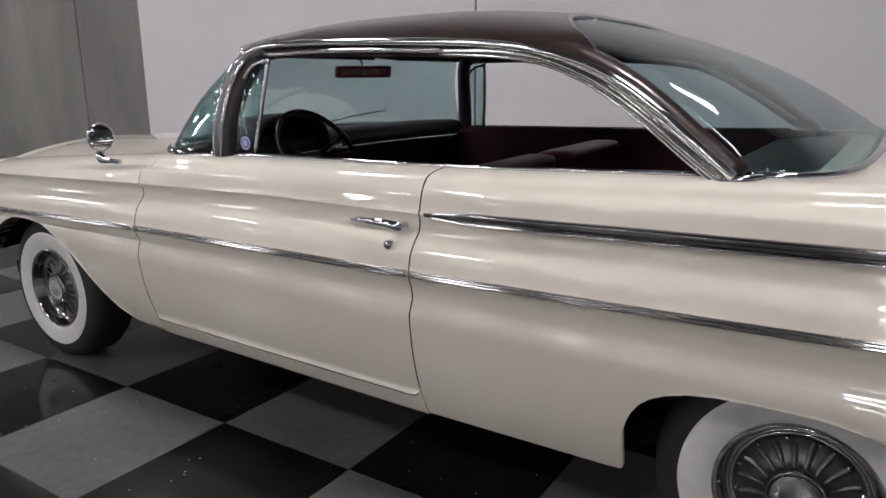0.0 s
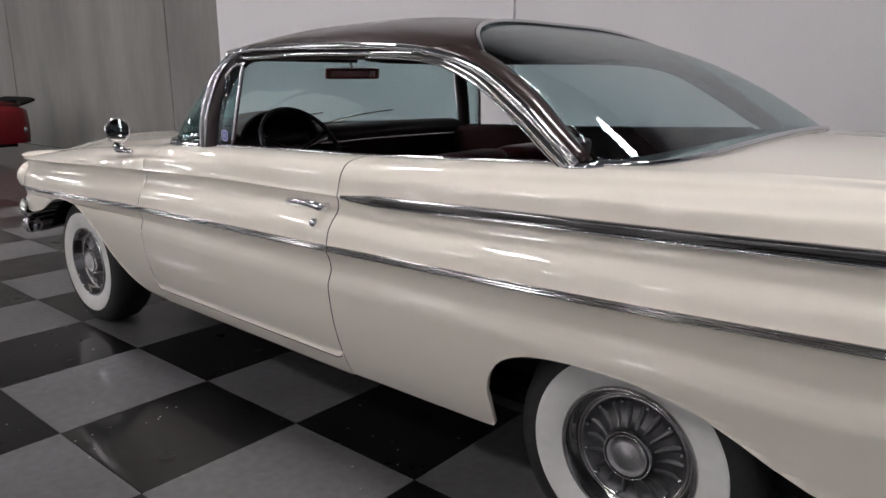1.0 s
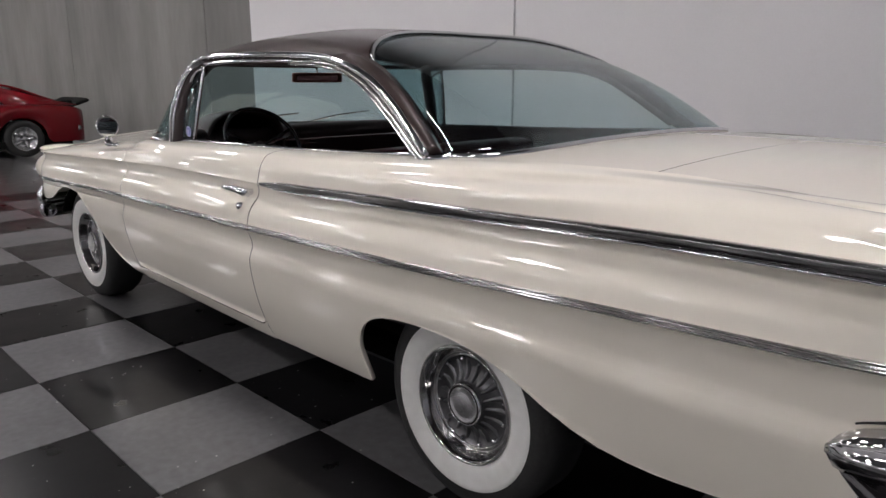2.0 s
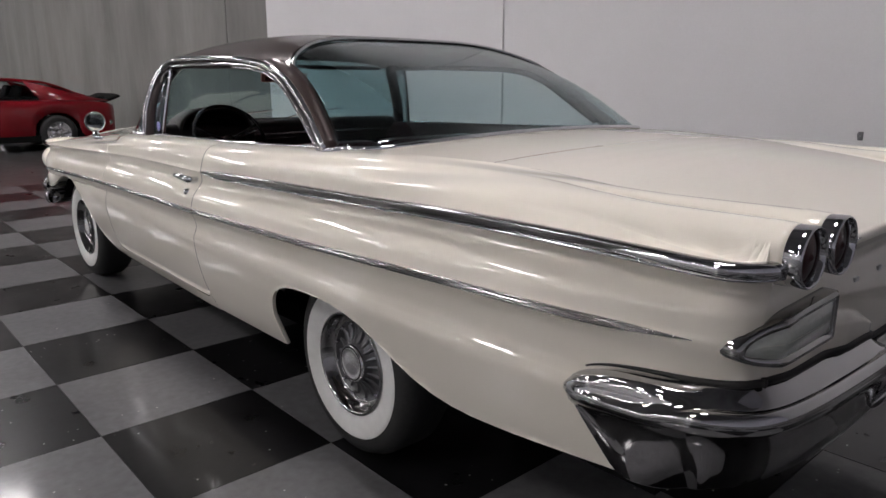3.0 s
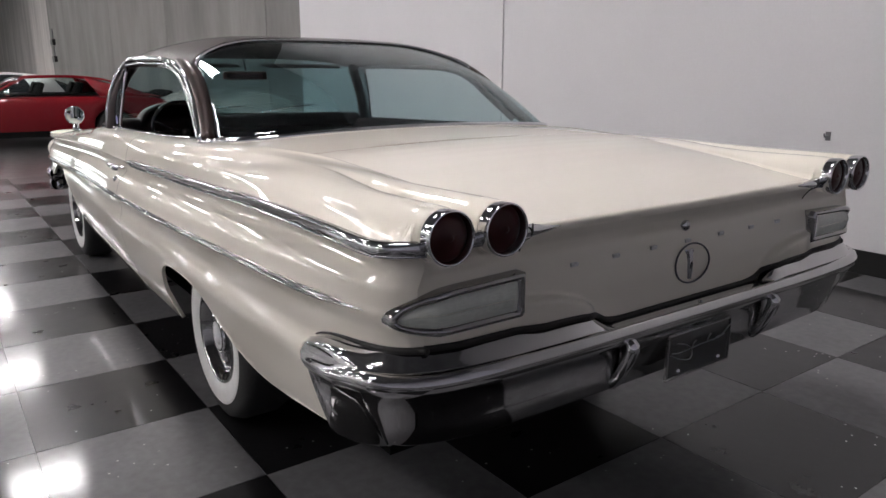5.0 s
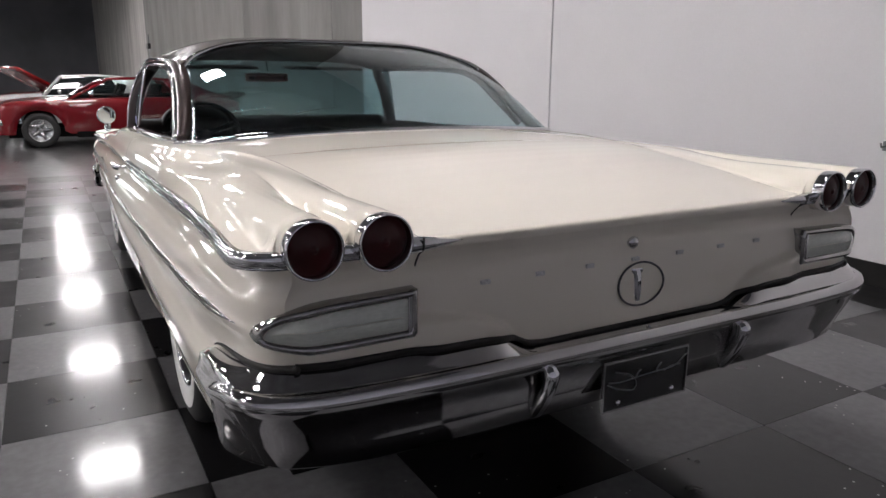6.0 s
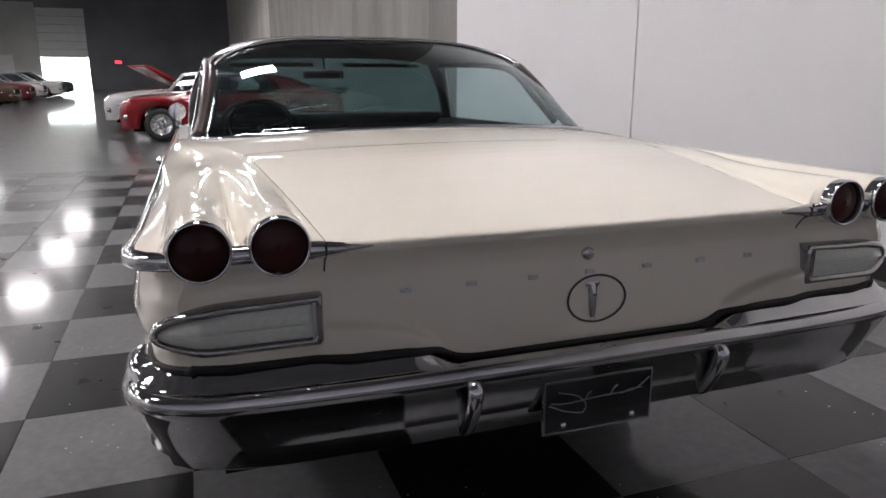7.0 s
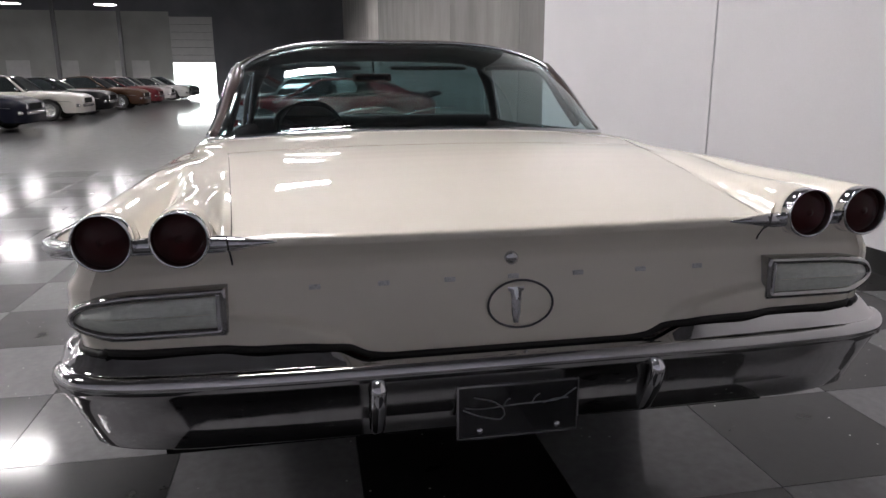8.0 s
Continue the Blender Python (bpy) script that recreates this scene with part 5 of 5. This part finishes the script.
# ---- other cars in the hall ----
def parked_car(name, label, color, x, y, rz, length=4.75, width=1.86, height=1.33, roof=None, fastback=True, hood_up=False, boxy=False, base=None, shift=0.0, line=None, clear=False, hood=None, strip=True):
    """A parked coupe: front along local +x, standing on the floor."""
    paint = material(name + "_paint", color, 0.4, spec=0.12, coat=0.3 if max(color) < 0.1 else 0.9, coat_rough=0.03, stain=0.04)
    roof_paint = material(name + "_roof_paint", roof, 0.4, coat=1.0) if roof else paint
    c = empty("parked_car", x, y, 0, rz)
    tagged(c, label, "car", group="parked cars")
    L, Wd = length / 2, width / 2
    wb = (base or length * 0.595) / 2
    zt = pchip([-L, -L * 0.9, -L * 0.5, 0, L * 0.45, L * 0.92, L], [0.80, 0.86, 0.90, 0.90, 0.88, 0.80, 0.68])
    wy = pchip([-L, -L * 0.93, -L * 0.5, 0, L * 0.5, L * 0.92, L], [0.80, 0.93, 1.0, 1.0, 0.99, 0.93, 0.78])

    def bottom(px):
        z = 0.24
        for w in (shift - wb, shift + wb):
            d = abs(px - w)
            if d < 0.40:
                z = max(z, 0.30 + math.sqrt(max(0.0, 0.40 ** 2 - d * d)) * 0.95)
        return z

    rows = []
    xs_ = sorted(set(list(np.linspace(-L, L, 40)) + [shift + s * wb + d for s in (-1, 1) for d in np.linspace(-0.40, 0.40, 17)]))
    for px in xs_:
        w, t, b = Wd * wy(px), zt(px), bottom(px)
        half = [(w * 0.93, b), (w * 0.985, b + (t - b) * 0.3), (w, b + (t - b) * 0.6), (w * 0.985, b + (t - b) * 0.8), (w * 0.95, t - 0.02), (w * 0.88, t), (w * 0.5, t + 0.035), (0, t + 0.045)]
        rows.append([Vector((px, -yy, zz)) for yy, zz in half] + [Vector((px, yy, zz)) for yy, zz in half[-2::-1]])
    body = part("body", grid("body", rows, caps=True), paint, c)
    # cabin
    h = height
    if line:
        fastback = False
    elif boxy:
        line = [(-L * 0.80, 0.90), (-L * 0.74, h - 0.03), (-L * 0.2, h), (L * 0.10, h - 0.02), (L * 0.34, 0.90)]
    elif fastback:
        line = [(-L * 0.88, 0.90), (-L * 0.55, 1.10), (-L * 0.25, h - 0.04), (0.0, h), (L * 0.08, h - 0.02), (L * 0.40, 0.90)]
    else:
        line = [(-L * 0.62, 0.90), (-L * 0.42, h - 0.06), (-L * 0.2, h), (L * 0.04, h - 0.02), (L * 0.38, 0.90)]
    zr = pchip([p[0] for p in line], [p[1] for p in line])
    rows = []
    for px in np.linspace(line[0][0], line[-1][0], 30):
        z1 = zr(px)
        f = (z1 - 0.88) / (h - 0.88)
        wb_, wt = Wd * 0.86, Wd * (0.86 - 0.20 * f)
        rows.append([Vector((px, -wb_, 0.86)), Vector((px, -wt - (wb_ - wt) * 0.4, 0.88 + (z1 - 0.88) * 0.6)), Vector((px, -wt, z1 - 0.03 * f)), Vector((px, -wt * 0.6, z1)), Vector((px, wt * 0.6, z1)), Vector((px, wt, z1 - 0.03 * f)), Vector((px, wt + (wb_ - wt) * 0.4, 0.88 + (z1 - 0.88) * 0.6)), Vector((px, wb_, 0.86))])
    glass = part("glass", grid("cabin", rows, caps=True), CLEAR if clear else CAR_GLASS, c, "car windows")
    if clear:
        glass.visible_shadow = False
        part("cabin_trim", box(line[0][0] + 0.05, line[-1][0] - 0.05, -Wd * 0.80, Wd * 0.80, 0.90, 0.952), BLACK, c)
        for sx in (-0.62, 0.05):
            for sy in (-0.38, 0.38):
                seat_back = [[Vector((sx - 0.10 * t, sy + 0.24 * u * (1 - 0.35 * t ** 4), 0.93 + 0.22 * t)) for u in np.linspace(-1, 1, 7)] for t in np.linspace(0, 1, 5)]
                part("seat", grid("seat", seat_back), BLACK, c, thick=0.09, offset=0)
    x0, x1 = (line[1][0] if clear else line[-4][0] - 0.05, line[-2][0] + 0.05) if not fastback else (line[0][0] + 0.15, line[-2][0] + 0.05)
    rr = []
    for px in np.linspace(x0, x1, 20):
        z1 = zr(px) + 0.008
        f = (z1 - 0.88) / (h - 0.88)
        wt = Wd * (0.86 - 0.20 * f) + 0.012
        rr.append([Vector((px, -wt, z1 - 0.05 * f)), Vector((px, -wt * 0.97, z1 - 0.012)), Vector((px, -wt * 0.6, z1)), Vector((px, wt * 0.6, z1)), Vector((px, wt * 0.97, z1 - 0.012)), Vector((px, wt, z1 - 0.05 * f))])
    part("roof", grid("roof", rr), roof_paint, c, thick=0.012)
    for s in (-1, 1):
        qx = line[-4][0] + 0.02 if not fastback else line[1][0] + 0.15
        qp = [[Vector((qx + 0.28, s * (Wd * 0.68), zr(qx + 0.30) - 0.03)), Vector((line[1][0] if clear else qx - 0.32, s * Wd * (0.80 if clear else 0.74), zr(line[1][0] if clear else qx - 0.25) - 0.03))], [Vector((qx + 0.05, s * (Wd * 0.868), 0.88)), Vector((line[0][0] if clear else qx - 0.55, s * (Wd * 0.868), 0.88))]]
        part("rear_pillar", grid("pillar", qp), roof_paint, c, thick=0.02, offset=0)
        fp_ = [[Vector((line[-2][0] + 0.06, s * Wd * 0.675, h - 0.05)), Vector((line[-2][0] - 0.02, s * Wd * 0.68, h - 0.05))], [Vector((line[-1][0], s * Wd * 0.868, 0.88)), Vector((line[-1][0] - 0.10, s * Wd * 0.872, 0.88))]]
        part("front_pillar", grid("pillar", fp_), paint, c, thick=0.02, offset=0)
        part("sill", box(-wb + 0.45, wb - 0.45, s * Wd * 0.9 - 0.05, s * Wd * 0.9 + 0.05, 0.17, 0.28), BLACK, c)
        for wx in (shift - wb, shift + wb):
            w = empty("wheel", wx, s * (Wd - 0.14), 0.32, 0 if s < 0 else 180)
            w.parent = c
            part("tyre", lathe([(0.20, -0.10), (0.25, -0.115), (0.30, -0.105), (0.32, -0.07), (0.32, 0.08), (0.20, 0.1)], "y", 28), RUBBER, w)
            part("rim", lathe([(0.0, -0.075), (0.05, -0.085), (0.06, -0.06), (0.15, -0.045), (0.185, -0.10), (0.205, -0.105)], "y", 28), WHEEL_SILVER, w)
            for k in range(5):
                a = 2 * math.pi * k / 5
                part("spoke", tube([Vector((0.04 * math.cos(a), -0.075, 0.04 * math.sin(a))), Vector((0.18 * math.cos(a), -0.085, 0.18 * math.sin(a)))], 0.028, 6), WHEEL_SILVER, w)
        part("headlamp", lathe([(0.0, 0.05), (0.06, 0.04), (0.085, 0.0), (0.085, -0.08)], "x", 16, (L - 0.035, s * Wd * 0.62, 0.62)), CLEAR_LAMP, c)
        part("tail_lamp", box(-L - 0.012, -L + 0.05, s * Wd * 0.55 - 0.17, s * Wd * 0.55 + 0.17, 0.62, 0.72), RED_LENS, c, bevel=0.01)
        part("side_mirror", lathe([(0.0, 0.05), (0.05, 0.03), (0.06, -0.03)], "x", 12, (L * 0.26, s * (Wd + 0.04), 0.98)), CHROME, c)
    for e in (-1, 1):
        bm_ = [Vector((e * (L + 0.02) - e * 0.16 * abs(v) ** 3, v * Wd * 0.90, 0.47)) for v in np.linspace(-1, 1, 17)]
        part("bumper", tube(bm_, 0.055, 8, flat=1.0), CHROME_DULL, c)
    part("grille", box(L * 0.955, L + 0.006, -Wd * 0.45, Wd * 0.45, 0.54, 0.70), BLACK, c)
    part("underside", box(-L * 0.9, L * 0.9, -Wd * 0.8, Wd * 0.8, 0.18, 0.36), BLACK, c)
    for s in (-1, 1) if strip else ():
        part("side_strip", tube([Vector((px, s * (Wd * wy(px) + 0.004), bottom(0) + (zt(px) - bottom(0)) * 0.6)) for px in np.linspace(-L * 0.9, L * 0.88, 24)], 0.008, 6), CHROME_DULL, c)
    if hood_up:
        hd = [[Vector((L * 0.36 + 1.25 * t * math.cos(0.5), v * Wd * 0.82, 0.93 + 1.25 * t * math.sin(0.5))) for v in np.linspace(-1, 1, 7)] for t in np.linspace(0, 1, 6)]
        raised = part("raised_hood", grid("hood", hd), paint, c, thick=0.03)
        for s in (1, -1):
            scoop = [[Vector((L * 0.36 + 1.25 * t * math.cos(0.5) - s * 0.022, v * Wd * 0.42, 0.93 + 1.25 * t * math.sin(0.5) + s * 0.034)) for v in np.linspace(-1, 1, 5)] for t in np.linspace(0.12, 0.96, 5)]
            part("hood_panel", grid("panel", scoop), GREY_PANEL, raised, "dull grey panel", thick=0.008)
    if hood:
        st_ = [[Vector((px, v * Wd * 0.80, zt(px) + 0.045 - 0.02 * abs(v) ** 2 + 0.006)) for v in np.linspace(-1, 1, 9)] for px in np.linspace(L * 0.42, L * 0.985, 12)]
        part("hood_panel", grid("hood", st_), material(name + "_hood", hood, 0.4, coat=0.8), c, "pale silver hood")
    return c


CAR_GLASS = material("dark_car_glass", (0.015, 0.02, 0.022), 0.05, coat=1.0, spec=0.8)
WHEEL_SILVER = material("silver_wheel_alloy", (0.50, 0.50, 0.51), 0.25, metal=0.9)
CLEAR_LAMP = material("headlamp_glass", (0.55, 0.56, 0.56), 0.08, coat=1.0)

GREY_PANEL = material("dull_grey_panel", (0.30, 0.29, 0.29), 0.45, coat=0.3, grain=0.1, grain_size=12)
red = parked_car("red_coupe", "glossy crimson coupe with silver wheels and a small rear spoiler", (0.165, 0.003, 0.008), -13.45, 0.12, -90, 4.46, 1.9, 1.29, base=2.67, shift=0.145, clear=True, strip=False,
                 line=[(-2.12, 0.91), (-1.75, 0.99), (-1.05, 1.24), (-0.4, 1.29), (0.25, 1.27), (1.0, 0.90)])
blade = [[Vector((-1.93 - 0.42 * t, v * 0.80, 0.885 + 0.115 * t ** 1.6 - 0.03 * abs(v) ** 6)) for v in np.linspace(-1, 1, 17)] for t in np.linspace(0, 1, 6)]
part("spoiler", grid("spoiler", blade), BLACK, red, "low black rear spoiler", thick=0.03)
# added car: its silver paint and paler roof stand in for door glare on the crimson
silver = parked_car("glare_coupe", "added pale silver coupe with dark windows, standing in for glare on the crimson one", (0.40, 0.40, 0.40), -16.55, -0.30, -90, 4.75, 1.9, 1.34, base=2.75, shift=0.25, roof=(0.62, 0.61, 0.60),
                    line=[(-1.75, 0.90), (-1.3, 1.12), (-0.75, 1.30), (-0.2, 1.34), (0.55, 1.31), (0.98, 0.90)])
parked_car("red_open", "red coupe with its hood raised", (0.28, 0.008, 0.010), -19.5, -0.2, -68, 4.8, 1.9, 1.32, fastback=False, hood_up=True)
ROW = [(-17.7, (0.004, 0.005, 0.012), "dark blue-black coupe", False, None), (-22.9, (0.36, 0.345, 0.315), "white open-top car with a dark interior", False, (0.05, 0.045, 0.04)),
       (-26.7, (0.004, 0.004, 0.005), "glossy black coupe", True, None), (-31.2, (0.045, 0.02, 0.010), "brown and gold coupe", True, None), (-35.3, (0.08, 0.008, 0.012), "red coupe", True, None),
       (-39.4, (0.35, 0.33, 0.33), "pale silver coupe", False, None), (-43.5, (0.40, 0.40, 0.39), "white coupe", True, None), (-48.0, (0.05, 0.055, 0.06), "dark grey coupe", True, None), (-14.2, (0.02, 0.02, 0.022), "black coupe", True, None)]
for k, (x, col, lab, fb_, rf) in enumerate(ROW):
    parked_car("row_car", lab + " parked in a row", col, x + 0.5, -9.6 - 0.15 * (k % 3), 90, 4.7, 1.85, 1.34 + 0.05 * (k % 2), roof=rf, fastback=fb_, boxy=(k == 1))
for k, (x, col, lab) in enumerate(((-20.8, (0.02, 0.02, 0.024), "dark coupe"), (-25.0, (0.2, 0.19, 0.17), "pale coupe"), (-29.1, (0.03, 0.03, 0.035), "black coupe"), (-33.3, (0.12, 0.10, 0.08), "tan coupe"), (-37.4, (0.05, 0.05, 0.06), "grey coupe"))):
    parked_car("second_row_car", lab + " parked in the second row", col, x, -17.0, 90, 4.7, 1.85, 1.5, fastback=False, boxy=True)


# ---- checkered floor tiles, laid on the slab ----
def tile_mesh(w, mat_):
    b, g = 0.0009, 0.0006
    h = w / 2 - g
    v = [(-h, -h, -0.006), (h, -h, -0.006), (h, h, -0.006), (-h, h, -0.006), (-h + b, -h + b, 0), (h - b, -h + b, 0), (h - b, h - b, 0), (-h + b, h - b, 0)]
    me = mesh_from("tile", v, [(4, 5, 6, 7), (0, 1, 5, 4), (1, 2, 6, 5), (2, 3, 7, 6), (3, 0, 4, 7)], False)
    me.materials.append(mat_)
    return me


tile_floor = empty("tile_floor", 0, 0, 0)
tagged(tile_floor, "glossy black and grey checkered floor tiles", "floor tiles", kind="structure")
TILES = {0: tile_mesh(TILE, TILE_BLACK), 1: tile_mesh(TILE, TILE_GREY)}
rest = {0: ([], []), 1: ([], [])}


def row_line(j):
    """Where the j-th joint runs; the rows beyond the car are a little wider."""
    return TY + j * TILE + 0.16 * smooth(1.5, 5.0, j)


for i in range(-12, 15):
    for j in range(-24, 8):
        cx, cy = TX + (i + 0.5) * TILE, (row_line(j) + row_line(j + 1)) / 2
        deep = (row_line(j + 1) - row_line(j)) / TILE
        if cx - TILE / 2 < TILE_FROM - 0.3 or cy + TILE / 2 > WALL_Y + 0.35:
            continue
        k = (i + j) % 2
        near = -5.9 < cx < 3.6 and -4.3 < cy < 2.9
        if near:
            ob = new("tile", TILES[k])
            ob.location, ob.scale, ob.parent = (cx, cy, 0), (1, deep, 1), tile_floor
        else:
            v, f = rest[k]
            n0 = len(v)
            src = TILES[k]
            v += [(q.co.x + cx, min(q.co.y * deep + cy, WALL_Y - 0.002), q.co.z) for q in src.vertices]
            f += [tuple(n0 + q for q in p.vertices) for p in src.polygons]
for k in (0, 1):
    ob = part("far_tiles", mesh_from("far_tiles", *rest[k], False), (TILE_BLACK, TILE_GREY)[k], tile_floor)
    ob["kind"] = "stuff"
